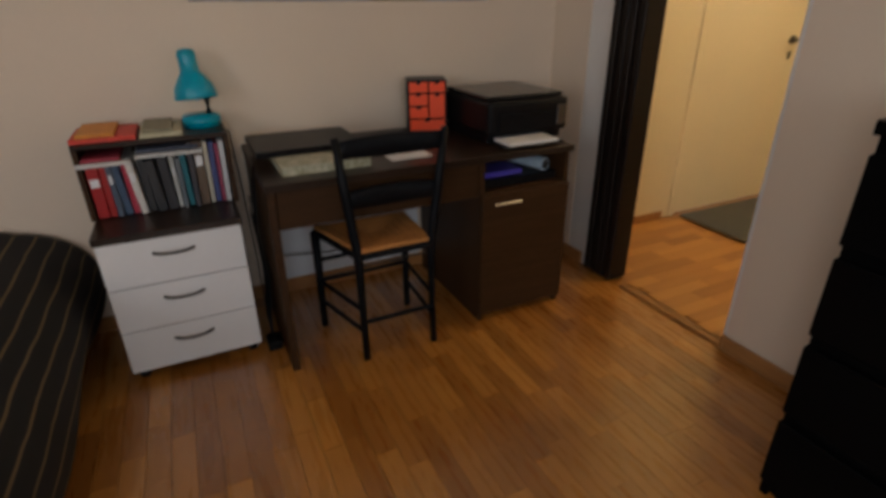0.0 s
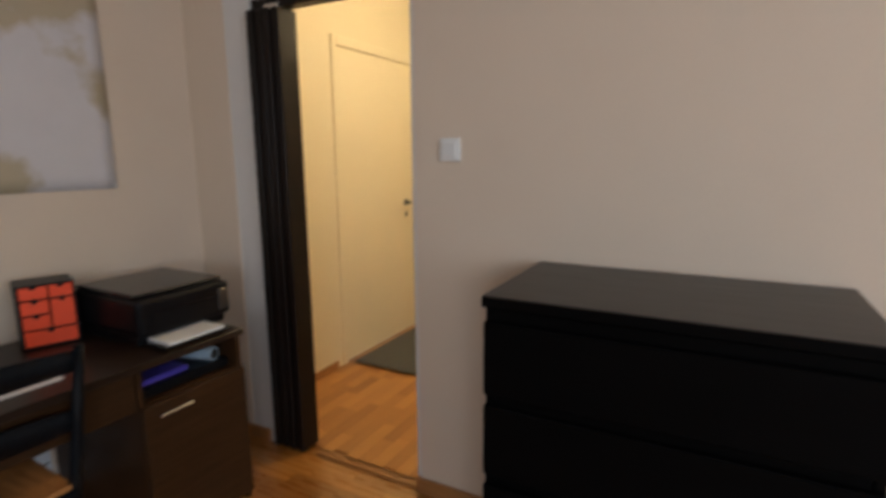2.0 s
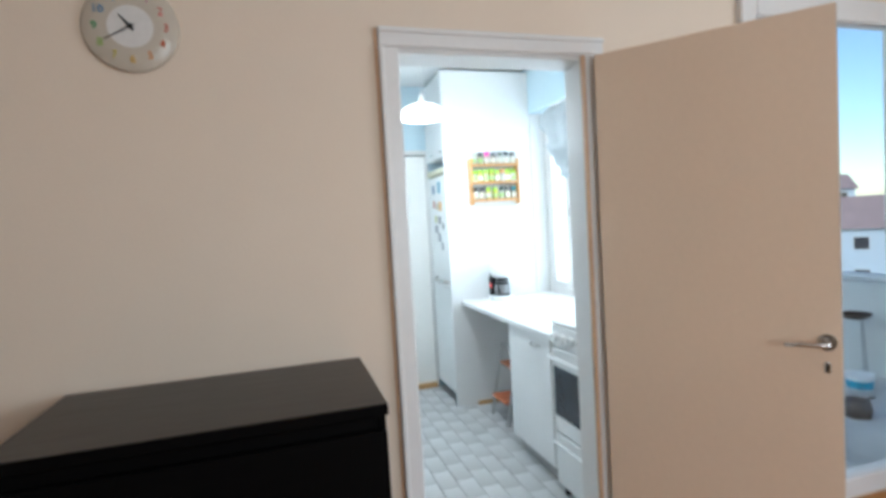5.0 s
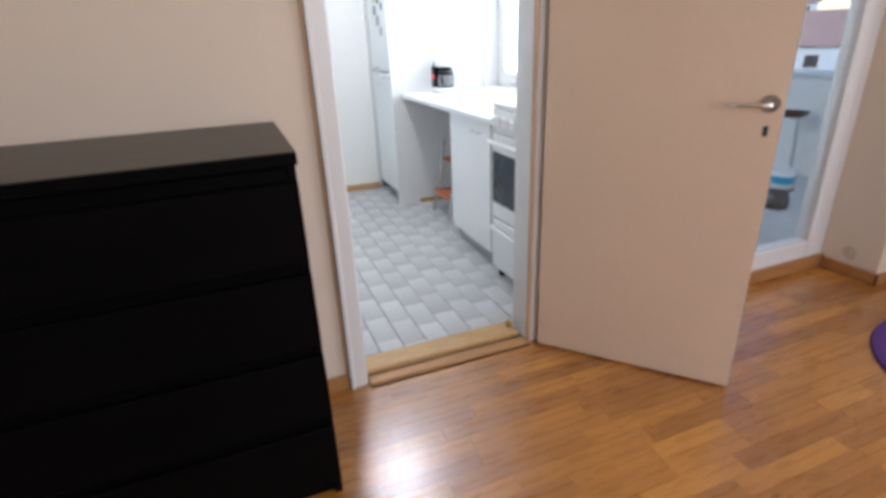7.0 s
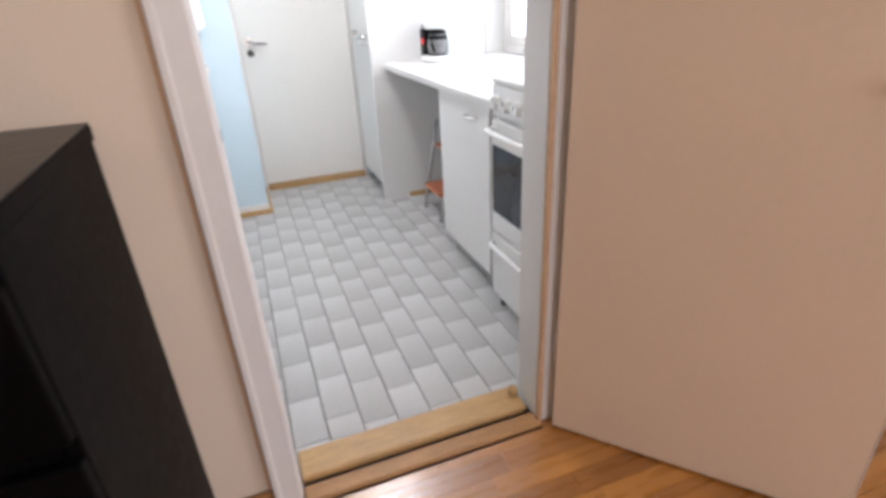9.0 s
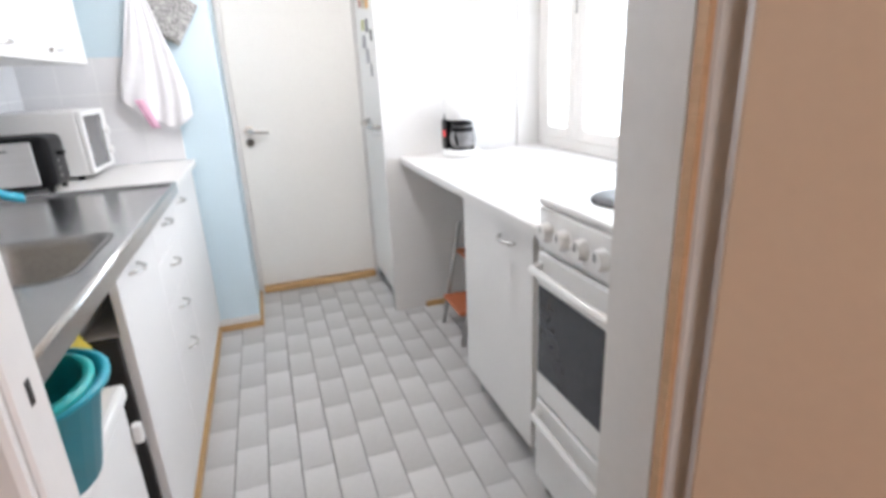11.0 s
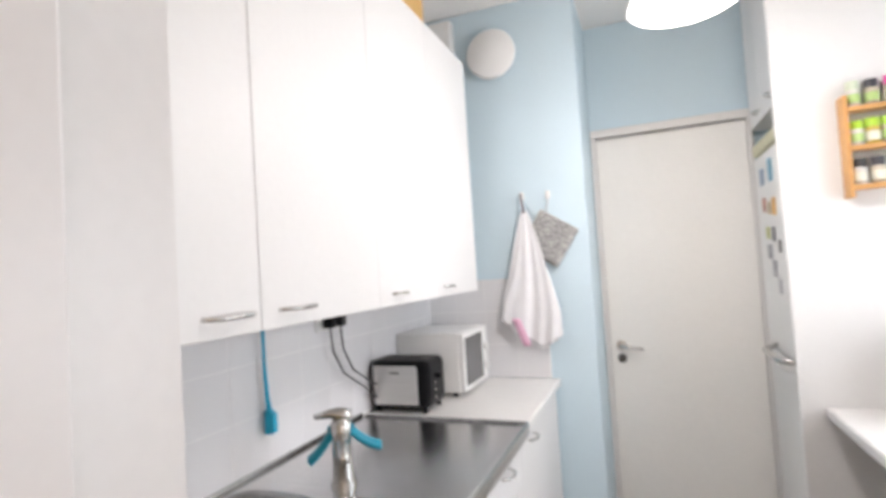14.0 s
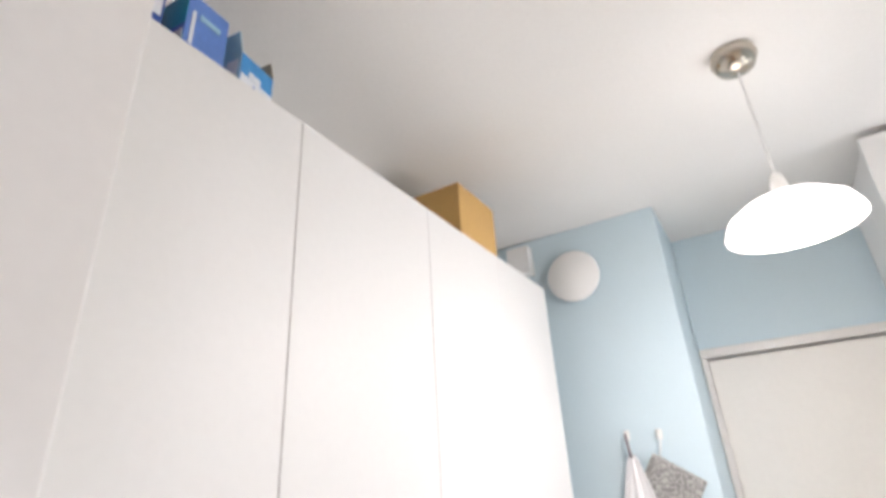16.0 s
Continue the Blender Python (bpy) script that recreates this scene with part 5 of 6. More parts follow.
part("hook", tube(bmesh.new(), [(KX0 + 0.009, 0.985, 1.275), (-0.655, 0.985, 1.27), (-0.652, 0.985, 1.285)], 0.003, 6), CHROME, bs_)

# towel and pot holder on the blue wall
def wall_hook(x, z):
    o = thing("wall_hook", (x, 2.185, z), "small white wall hook", "hook", group="hooks on the blue wall")
    part("plate", b(x - 0.011, x + 0.011, 2.183, 2.1895, z - 0.018, z + 0.018, bev=0.003), WHITEPL, o)
    part("prong", tube(bmesh.new(), [(x, 2.184, z - 0.005), (x, 2.165, z - 0.012), (x, 2.16, z + 0.002)], 0.004, 8), WHITEPL, o, smooth=True)
wall_hook(-0.195, 1.70)
wall_hook(-0.078, 1.695)
tw = thing("dish_towel", (-0.19, 2.15, 1.3), "white dish towel with faint pink pattern on a hook", "towel")
TOWEL = mat("printed_towel", (0.82, 0.82, 0.82), 0.85, vary=0.1, scale=16, grain=300, bump=0.15, second=(0.74, 0.73, 0.76))
tg = bmesh.new()
def towelp(u, v):
    spread_ = 0.012 + 0.105 * min(1, v * 1.25) ** 0.8
    x = -0.185 + (u - 0.5) * 2 * spread_ + 0.02 * v - 0.03 * (u < 0.3) * v * v
    fold = (0.005 * math.sin(u * 11 + 2.5 * v) + 0.004 * math.sin(u * 23 + 5 * v * v)) * (0.35 + v)
    z = 1.63 - 0.61 * v * (1 - 0.25 * (u - 0.65) ** 2) + 0.10 * v * v * (abs(u - 0.62))
    return (x, 2.160 - 0.02 * v + fold, z)
grid(tg, 36, 30, towelp)
part("cloth", tg, TOWEL, tw, smooth=True, solid=0.004)
pg = bmesh.new()
grid(pg, 6, 8, lambda u, v: (-0.262 + 0.035 * u + 0.045 * v, 2.118 + 0.003 * math.sin(9 * u), 1.155 - 0.12 * v))
part("pink_patch", pg, mat("pink_print", (0.74, 0.44, 0.58), 0.85), tw, "pink printed stripe", smooth=True, solid=0.002)
part("loop", tube(bmesh.new(), [(-0.195, 2.158, 1.705), (-0.192, 2.155, 1.67), (-0.187, 2.158, 1.62)], 0.006, 6), mat("grey_loop", (0.25, 0.22, 0.24), 0.7), tw, smooth=True)
ph = thing("pot_holder", (-0.083, 2.17, 1.50), "square grey patterned pot holder hanging by its corner", "pot holder")
PHM = bpy.data.materials.new("grey_swirl_fabric")
PHM.use_nodes = True
nt = PHM.node_tree
pn = nt.nodes["Principled BSDF"]
tcx, nz, rmp = (nt.nodes.new(k) for k in ("ShaderNodeTexCoord", "ShaderNodeTexWave", "ShaderNodeValToRGB"))
nz.wave_type, nz.rings_direction = "RINGS", "SPHERICAL"
nz.inputs["Scale"].default_value, nz.inputs["Distortion"].default_value, nz.inputs["Detail"].default_value, nz.inputs["Detail Scale"].default_value = 13, 30, 3, 1.2
rmp.color_ramp.elements[0].color, rmp.color_ramp.elements[1].color = (0.19, 0.19, 0.19, 1), (0.46, 0.455, 0.44, 1)
nt.links.new(tcx.outputs["Object"], nz.inputs["Vector"])
nt.links.new(nz.outputs[0], rmp.inputs[0])
nt.links.new(rmp.outputs[0], pn.inputs["Base Color"])
pn.inputs["Roughness"].default_value = 0.9
pq = bmesh.new()
m45 = Matrix.Translation((-0.083, 2.170, 1.50)) @ Matrix.Rotation(radians(33), 4, "Y")
grid(pq, 8, 8, lambda u, v: m45 @ Vector(((u - 0.5) * 0.19, 0.006 * math.sin(3 * u) * math.sin(3 * v), (v - 0.5) * 0.19)))
part("quilted_square", pq, PHM, ph, smooth=True, solid=0.012)
part("loop", tube(bmesh.new(), [(-0.078, 2.165, 1.70), (-0.074, 2.162, 1.67), (-0.088, 2.166, 1.618)], 0.003, 6), WHITEPL, ph, smooth=True)

vt = thing("air_vent", (-0.285, 2.18, 2.36), "round white air valve high on the blue wall", "vent")
vm = pose(-0.285, 2.189, 2.36, 90, 0, 0)
part("cover", lathe(bmesh.new(), [(0.085, 0.0), (0.088, 0.03), (0.113, 0.035), (0.115, 0.05), (0.105, 0.058), (0.0, 0.064)], m=vm, seg=40), WHITEPL, vt, smooth=True)
tagged(part("junction_box", b(-0.58, -0.47, 2.13, 2.189, 2.42, 2.56, bev=0.004), WHITEPL), "small white box under the ceiling", "box")

# cartons on the wall cabinets
PALEPRINT = mat("pale_print", (0.70, 0.73, 0.78), 0.5, vary=0.08, scale=16)
SKYPRINT = mat("sky_blue_print", (0.30, 0.52, 0.66), 0.5, vary=0.15, scale=12)
DEEPBLUE = mat("deep_blue_print", (0.02, 0.075, 0.34), 0.5, vary=0.2, scale=9)
MIDBLUE = mat("mid_blue_print", (0.10, 0.22, 0.58), 0.5, vary=0.15, scale=9)
BOARDBACK = mat("grey_board_back", (0.42, 0.38, 0.31), 0.8)


def carton(x, y, w, d, h, material, label, turn, front=(), side=()):
    """A carton on the cabinets; prints on its long front (u along it) and its near side, each (material, u0, u1, v0, v1) in shares."""
    o = thing("carton", (x, y, 2.275), label, "box", group="cartons on the cabinets", turn=turn)
    part("body", b(-d / 2, d / 2, -w / 2, w / 2, 0, h, bev=0.001), material, o)
    for k, (m_, u0, u1, v0, v1) in enumerate(front):
        part("print", b(d / 2 + 0.0002, d / 2 + 0.0008 + 0.0004 * k, -w / 2 + w * u0, -w / 2 + w * u1, h * v0, h * v1), m_, o)
    for k, (m_, u0, u1, v0, v1) in enumerate(side):
        part("print", b(-d / 2 + d * u0, -d / 2 + d * u1, -w / 2 - 0.0008 - 0.0004 * k, -w / 2 - 0.0002, h * v0, h * v1), m_, o)
    return o


def leaf(o, pts, material):
    g = bmesh.new()
    g.faces.new([g.verts.new(p) for p in pts])
    part("flap", g, material, o, "raised carton flap", solid=0.0015)


cbx = thing("cardboard_box", (-0.5, 1.44, 2.275), "brown cardboard box on top of the cabinets", "box")
part("body", b(-0.62, -0.372, 1.315, 1.565, 2.276, 2.46, bev=0.002), CARD, cbx)
part("flap", b(-0.618, -0.50, 1.317, 1.563, 2.4605, 2.4635), CARD, cbx)
part("flap", b(-0.498, -0.374, 1.317, 1.563, 2.4605, 2.4635), CARD, cbx)
part("grip_hole", b(-0.55, -0.50, 1.3135, 1.3152, 2.39, 2.41), PAINTED_SHADE, cbx)
oc_ = carton(-0.425, 0.535, 0.088, 0.07, 0.085, BLUECARD, "opened blue and white carton with raised flaps", 8,
             [(PALEPRINT, 0.02, 0.98, 0.02, 0.42), (PALEPRINT, 0.25, 0.6, 0.42, 0.6), (MIDBLUE, 0.4, 0.46, 0.1, 0.3)],
             [(SKYPRINT, 0.0, 1.0, 0.0, 1.0), (BOARDBACK, 0.1, 0.4, 0.25, 0.65), (PALEPRINT, 0.5, 0.9, 0.3, 0.8)])
leaf(oc_, [(-0.035, -0.044, 0.085), (0.035, -0.044, 0.085), (0.038, -0.058, 0.122), (-0.032, -0.058, 0.122)], SKYPRINT)
leaf(oc_, [(-0.035, 0.044, 0.085), (0.035, 0.044, 0.085), (0.03, 0.038, 0.125), (-0.02, 0.038, 0.125)], BOARDBACK)
carton(-0.425, 0.415, 0.085, 0.09, 0.125, MIDBLUE, "two-tone blue printed carton on the cabinets", 4,
       [(PALEPRINT, 0.12, 0.2, 0.1, 0.7), (SKYPRINT, 0.3, 0.8, 0.62, 0.72)],
       [(TEALD, 0.0, 1.0, 0.42, 1.0), (SKYPRINT, 0.0, 1.0, 0.0, 0.2), (PALEPRINT, 0.55, 0.95, 0.0, 0.3)])
carton(-0.425, 0.285, 0.105, 0.10, 0.16, DEEPBLUE, "tall dark blue carton with a white printed band", 0,
       [(PALEPRINT, 0.04, 0.96, 0.14, 0.58), (MIDBLUE, 0.2, 0.8, 0.40, 0.44), (MIDBLUE, 0.2, 0.7, 0.28, 0.31), (MIDBLUE, 0.25, 0.75, 0.75, 0.85)],
       [(PALEPRINT, 0.05, 0.95, 0.14, 0.58)])
bt = tagged(part("black_bag", b(-0.60, -0.42, 1.60, 1.68, 2.276, 2.36, bev=0.02, seg=3), BLACK), "small black bag on top of the cabinets", "bag")

# pendant lamp
LPX, LPY = 0.46, 1.42
pl = thing("pendant_lamp", (LPX, LPY, H), "white glass pendant lamp with metal canopy, lit", "pendant lamp")
part("canopy", lathe(bmesh.new(), [(0.055, H), (0.058, H - 0.02), (0.045, H - 0.048), (0.02, H - 0.062), (0.0, H - 0.064)], (LPX, LPY - 0.02, 0)), mat("satin_nickel", (0.50, 0.46, 0.40), 0.25, metal=1), pl, "satin metal canopy", smooth=True)
part("cord", rod(bmesh.new(), (LPX, LPY - 0.02, H - 0.06), (LPX, LPY, 2.215), 0.003, seg=8), WHITEPL, pl)
part("socket", lathe(bmesh.new(), [(0.012, 2.225), (0.019, 2.20), (0.021, 2.165)], (LPX, LPY, 0)), WHITEPL, pl, smooth=True)
part("shade", lathe(bmesh.new(), [(0.022, 2.165), (0.05, 2.160), (0.095, 2.142), (0.132, 2.115), (0.145, 2.087), (0.147, 2.079), (0.139, 2.076), (0.12, 2.10), (0.06, 2.135)], (LPX, LPY, 0), seg=48), mat("opal_glass", (0.85, 0.84, 0.8), 0.25, glow=(1.0, 0.97, 0.93, 5.5), bump=0), pl, "glowing white opal glass shade", smooth=True)

# fridge, its side panel and the cabinet above
tp = thing("tall_side_panel", (1.1, 2.06, 0), "tall white laminate panel beside the fridge", "panel")
part("board", b(0.7835, KX1 - 0.001, 2.052, 2.074, 0.0, H - 0.035), WHITE_LAM, tp)
part("edge_band", b(0.781, 0.7833, 2.0515, 2.0745, 0.0, H - 0.035, bev=0.0008), WHITEPL, tp)
part("rating_plate", b(0.85, 0.93, 2.0505, 2.0518, 0.07, 0.085), WHITEBOARD, tp)
fr = thing("fridge", (1.1, 2.36, 0), "white two-door fridge-freezer with magnets", "fridge")
RFX, RFY0, RFY1 = 0.80, 2.085, 2.60
part("body", b(RFX + 0.05, 1.42, RFY0, RFY1, 0.06, 1.86, bev=0.006, seg=2), WHITEPL, fr)
part("base", b(RFX + 0.08, 1.40, RFY0 + 0.01, RFY1 - 0.01, 0, 0.06), BLACK, fr)
d1 = part("fridge_door", b(RFX, RFX + 0.048, RFY0 + 0.002, RFY1 - 0.002, 0.075, 0.95, bev=0.012, seg=3), WHITEPL, fr)
d2 = part("freezer_door", b(RFX, RFX + 0.048, RFY0 + 0.002, RFY1 - 0.002, 0.962, 1.80, bev=0.012, seg=3), WHITEPL, fr)
part("top_trim", b(RFX - 0.002, RFX + 0.05, RFY0 + 0.001, RFY1 - 0.001, 1.81, 1.862, bev=0.006), mat("yellowed_trim", (0.62, 0.60, 0.42), 0.45), fr, "yellowed trim strip")
part("handle", tube(bmesh.new(), [(RFX, RFY0 + 0.02, 0.965), (RFX - 0.055, RFY0 + 0.06, 0.972), (RFX - 0.06, RFY0 + 0.26, 0.978), (RFX, RFY0 + 0.36, 0.985)], [0.010, 0.013, 0.012, 0.009], 8), CHROME, d2, "grey bowed handle", smooth=True)
part("handle", tube(bmesh.new(), [(RFX, RFY0 + 0.02, 0.935), (RFX - 0.03, RFY0 + 0.08, 0.93), (RFX - 0.03, RFY0 + 0.2, 0.925), (RFX, RFY0 + 0.28, 0.93)], [0.008, 0.01, 0.009, 0.007], 8), WHITEPL, d1, smooth=True)
rng = random.Random(7)
mags = ((.32, 1.70, .07, .07, (.25, .32, .42)), (.17, 1.71, .06, .09, (.16, .38, .5)), (.33, 1.58, .05, .06, (.5, .25, .2)), (.24, 1.56, .05, .05, (.5, .42, .3)), (.16, 1.56, .05, .07, (.7, .4, .1)), (.30, 1.46, .05, .05, (.5, .52, .2)), (.20, 1.45, .05, .06, (.15, .15, .17)), (.28, 1.38, .07, .06, (.3, .3, .33)), (.22, 1.31, .06, .07, (.35, .35, .38)), (.16, 1.24, .04, .06, (.4, .4, .42)), (.12, 1.40, .03, .05, (.1, .1, .1)))
for dy, z, w, hh, c in mags:
    tagged(part("fridge_magnet", b(RFX - 0.005, RFX - 0.0005, RFY0 + dy, RFY0 + dy + w, z - hh / 2, z + hh / 2, bev=0.0015), mat("magnet_print", c, 0.5, vary=0.35, scale=40)), "small printed magnet on the fridge door", "magnet", group="fridge magnets")
fcab = thing("fridge_cabinet", (1.1, 2.36, 1.93), "white wall cabinet above the fridge", "cabinet")
part("body", b(RFX + 0.02, KX1 - 0.002, 2.076, 2.612, 1.935, H - 0.035), WHITEBOARD, fcab)
for y0, y1 in ((2.077, 2.342), (2.344, 2.611)):
    d = part("door", b(RFX, RFX + 0.0195, y0, y1, 1.935, H - 0.036, bev=0.002), WHITE_LAM, fcab)
    bow_handle(d, (RFX, y0 + 0.06, 1.975), (0, 1, 0), (-1, 0, 0), 0.07)

# right-hand worktop, cabinet and stove
RW = 0.825
wt = thing("window_worktop", (1.2, 1.3, RW), "white worktop running below the kitchen window", "worktop")
part("slab", b(0.86, KX1 - 0.001, 0.655, 2.051, RW - 0.033, RW, bev=0.006, seg=2), WORKTOP, wt)
part("front_edge", b(0.856, 0.8605, 0.657, 2.05, RW - 0.031, RW - 0.003, bev=0.001), WHITE_LAM, wt, "white edge strip")
rc = thing("window_cabinet", (1.15, 0.96, 0), "white base cabinet with one door under the worktop", "cabinet")
part("body", b(0.895, KX1 - 0.002, 0.70, 1.222, 0.10, RW - 0.0335), WHITEBOARD, rc)
part("plinth", b(0.93, KX1 - 0.01, 0.66, 1.222, 0, 0.0995), mat("grey_plinth", (0.36, 0.355, 0.35), 0.5), rc, "grey recessed plinth")
part("filler", b(0.893, 0.91, 0.66, 0.699, 0.09, RW - 0.0335), mat("greyed_filler", (0.5, 0.49, 0.45), 0.5), rc)
d = part("door", b(0.875, 0.8945, 0.704, 1.224, 0.10, RW - 0.035, bev=0.002), WHITE_LAM, rc)
bow_handle(d, (0.875, 0.86, 0.73), (0, 1, 0), (-1, 0, 0), 0.10)
setting("baseboard_panel", b(0.95, KX1 - 0.001, 2.036, 2.051, 0, 0.03, bev=0.003), LIGHTWOOD, "pale wooden strip at the panel foot", "baseboard")
sv = thing("stove", (1.15, 0.4, 0), "white enamel electric stove with oven", "stove")
VX, VY0, VY1, VZ = 0.862, 0.15, 0.648, 0.905
part("body", b(VX + 0.012, 1.46, VY0, VY1, 0.04, VZ - 0.022, bev=0.004), WHITEPL, sv)
part("hob", b(VX - 0.004, 1.46, VY0, VY1, VZ - 0.021, VZ, bev=0.008, seg=3), WHITEPL, sv)
part("control_panel", b(VX - 0.002, VX + 0.0115, VY0 + 0.002, VY1 - 0.002, 0.775, VZ - 0.024, bev=0.004), WHITEPL, sv)
for k in range(6):
    kn = part("knob", rod(bmesh.new(), (VX - 0.003, VY1 - 0.05 - k * 0.075, 0.825), (VX - 0.026, VY1 - 0.05 - k * 0.075, 0.825), 0.025, 0.021, seg=18), WHITEPL, sv)
    part("pointer_mark", b(VX - 0.0275, VX - 0.0262, VY1 - 0.052 - k * 0.075, VY1 - 0.048 - k * 0.075, 0.825, 0.841), DARKMETAL, kn)
od_ = part("oven_door", b(VX - 0.006, VX + 0.0115, VY0 + 0.003, VY1 - 0.003, 0.34, 0.765, bev=0.005), WHITEPL, sv)
part("oven_window", b(VX - 0.0085, VX - 0.0062, VY0 + 0.045, VY1 - 0.015, 0.42, 0.675, bev=0.001), SMOKED, od_, "dark oven glass")
part("handle", tube(bmesh.new(), [(VX - 0.005, VY1 - 0.02, 0.728), (VX - 0.04, VY1 - 0.035, 0.728), (VX - 0.045, (VY0 + VY1) / 2, 0.728), (VX - 0.04, VY0 + 0.035, 0.728), (VX - 0.005, VY0 + 0.02, 0.728)], 0.011, 10), WHITEPL, od_, "white bowed oven handle", smooth=True)
dw = part("bottom_drawer", b(VX - 0.006, VX + 0.0115, VY0 + 0.003, VY1 - 0.003, 0.06, 0.33, bev=0.005), WHITEPL, sv)
part("handle", tube(bmesh.new(), [(VX - 0.005, VY1 - 0.02, 0.29), (VX - 0.03, VY1 - 0.035, 0.29), (VX - 0.035, (VY0 + VY1) / 2, 0.29), (VX - 0.03, VY0 + 0.035, 0.29), (VX - 0.005, VY0 + 0.02, 0.29)], 0.01, 10), WHITEPL, dw, smooth=True)
for x, y, r in ((1.02, 0.50, 0.085), (1.02, 0.28, 0.07), (1.30, 0.50, 0.07), (1.30, 0.28, 0.085)):
    h = part("hotplate", lathe(bmesh.new(), [(r + 0.008, VZ + 0.0005), (r + 0.008, VZ + 0.006), (r, VZ + 0.012), (r * 0.35, VZ + 0.012), (r * 0.3, VZ + 0.009), (0, VZ + 0.009)], (x, y, 0)), mat("cast_iron_plate", (0.10, 0.10, 0.105), 0.5, metal=0.6), sv, "dark cast iron hotplate", smooth=True)
for xx in (0.9, 1.42):
    for yy in (VY0 + 0.03, VY1 - 0.03):
        part("foot", rod(bmesh.new(), (xx, yy, 0), (xx, yy, 0.041), 0.016, seg=10), BLACK, sv)

MX, MY = 1.130, 1.90
cm = thing("coffee_maker", (MX, MY, RW), "white and black drip coffee maker on the worktop", "coffee maker")
part("base", lathe(bmesh.new(), [(0.0, RW + 0.001), (0.080, RW + 0.001), (0.090, RW + 0.008), (0.090, RW + 0.030), (0.080, RW + 0.036), (0.0, RW + 0.0362)], (MX, MY, 0), seg=36), WHITEPL, cm, smooth=True)
part("hotplate", lathe(bmesh.new(), [(0.0, RW + 0.0365), (0.058, RW + 0.0365), (0.06, RW + 0.040), (0.0, RW + 0.041)], (MX, MY - 0.015, 0)), BLACK, cm, smooth=True)
part("column", b(MX - 0.060, MX + 0.060, MY + 0.050, MY + 0.085, RW + 0.034, RW + 0.205, bev=0.014, seg=3), BLACK, cm, "black rear column")
part("filter_housing", lathe(bmesh.new(), [(0.060, RW + 0.172), (0.073, RW + 0.178), (0.077, RW + 0.22), (0.076, RW + 0.282), (0.068, RW + 0.292), (0.0, RW + 0.295)], (MX, MY, 0), seg=36), WHITEPL, cm, "white rounded filter housing", smooth=True)
JUGGLASS = mat("smoky_jug_glass", (0.22, 0.22, 0.225), 0.12, vary=0.3, scale=25, bump=0)
jg = part("jug", lathe(bmesh.new(), [(0.0, RW + 0.042), (0.050, RW + 0.042), (0.060, RW + 0.062), (0.062, RW + 0.090), (0.054, RW + 0.128), (0.047, RW + 0.148)], (MX, MY - 0.015, 0)), JUGGLASS, cm, "smoky glass jug", smooth=True)
part("lid", lathe(bmesh.new(), [(0.050, RW + 0.148), (0.050, RW + 0.160), (0.030, RW + 0.168), (0.0, RW + 0.169)], (MX, MY - 0.015, 0)), BLACK, jg, smooth=True)
part("collar", lathe(bmesh.new(), [(0.0565, RW + 0.120), (0.0525, RW + 0.140)], (MX, MY - 0.015, 0), seg=24), BLACK, jg, smooth=True)
part("handle", tube(bmesh.new(), [(MX - 0.035, MY - 0.055, RW + 0.140), (MX - 0.06, MY - 0.092, RW + 0.138), (MX - 0.066, MY - 0.10, RW + 0.105), (MX - 0.05, MY - 0.08, RW + 0.068), (MX - 0.036, MY - 0.058, RW + 0.066)], 0.008, 8), BLACK, jg, "black jug handle", smooth=True)
part("switch_panel", b(MX - 0.074, MX - 0.062, MY + 0.005, MY + 0.07, RW + 0.034, RW + 0.172, bev=0.004), BLACK, cm)
part("switch", b(MX - 0.0785, MX - 0.0742, MY + 0.012, MY + 0.042, RW + 0.095, RW + 0.125), mat("red_switch", (0.7, 0.02, 0.03), 0.4, glow=(1, 0.1, 0.1, 0.4)), cm, "glowing red switch")

# spice rack
sr = thing("spice_rack", (1.18, 2.02, 1.56), "pine spice rack with three shelves of jars", "spice rack")
QX0, QX1, QY0, QY1 = 0.967, 1.366, 1.985, 2.050
for x in (QX0, QX1 - 0.014):
    part("side", b(x, x + 0.014, QY0, QY1, 1.545, 1.895, bev=0.003), PINE, sr)
levels = (1.572, 1.705, 1.838)
for z in levels:
    part("shelf", b(QX0 + 0.0145, QX1 - 0.0145, QY0 + 0.004, QY1, z, z + 0.012, bev=0.002), PINE, sr)
    part("rail", b(QX0 + 0.0145, QX1 - 0.0145, QY0, QY0 + 0.0035, z + 0.0005, z + 0.015), PINE, sr)
rng = random.Random(11)
lids = {0: [(.03, .03, .03), (.05, .05, .06), (.36, .58, .03), (.36, .58, .03), (.03, .05, .04), (.04, .05, .06), (.02, .18, .2)],
        1: [(.36, .58, .03)] * 5 + [(.62, .30, .10), (.36, .58, .03), (.36, .58, .03)],
        2: [(.5, .56, .42), (.04, .04, .05), (.72, .08, .35), (.05, .05, .06), (.08, .10, .08), (.05, .06, .07), (.10, .09, .08)]}
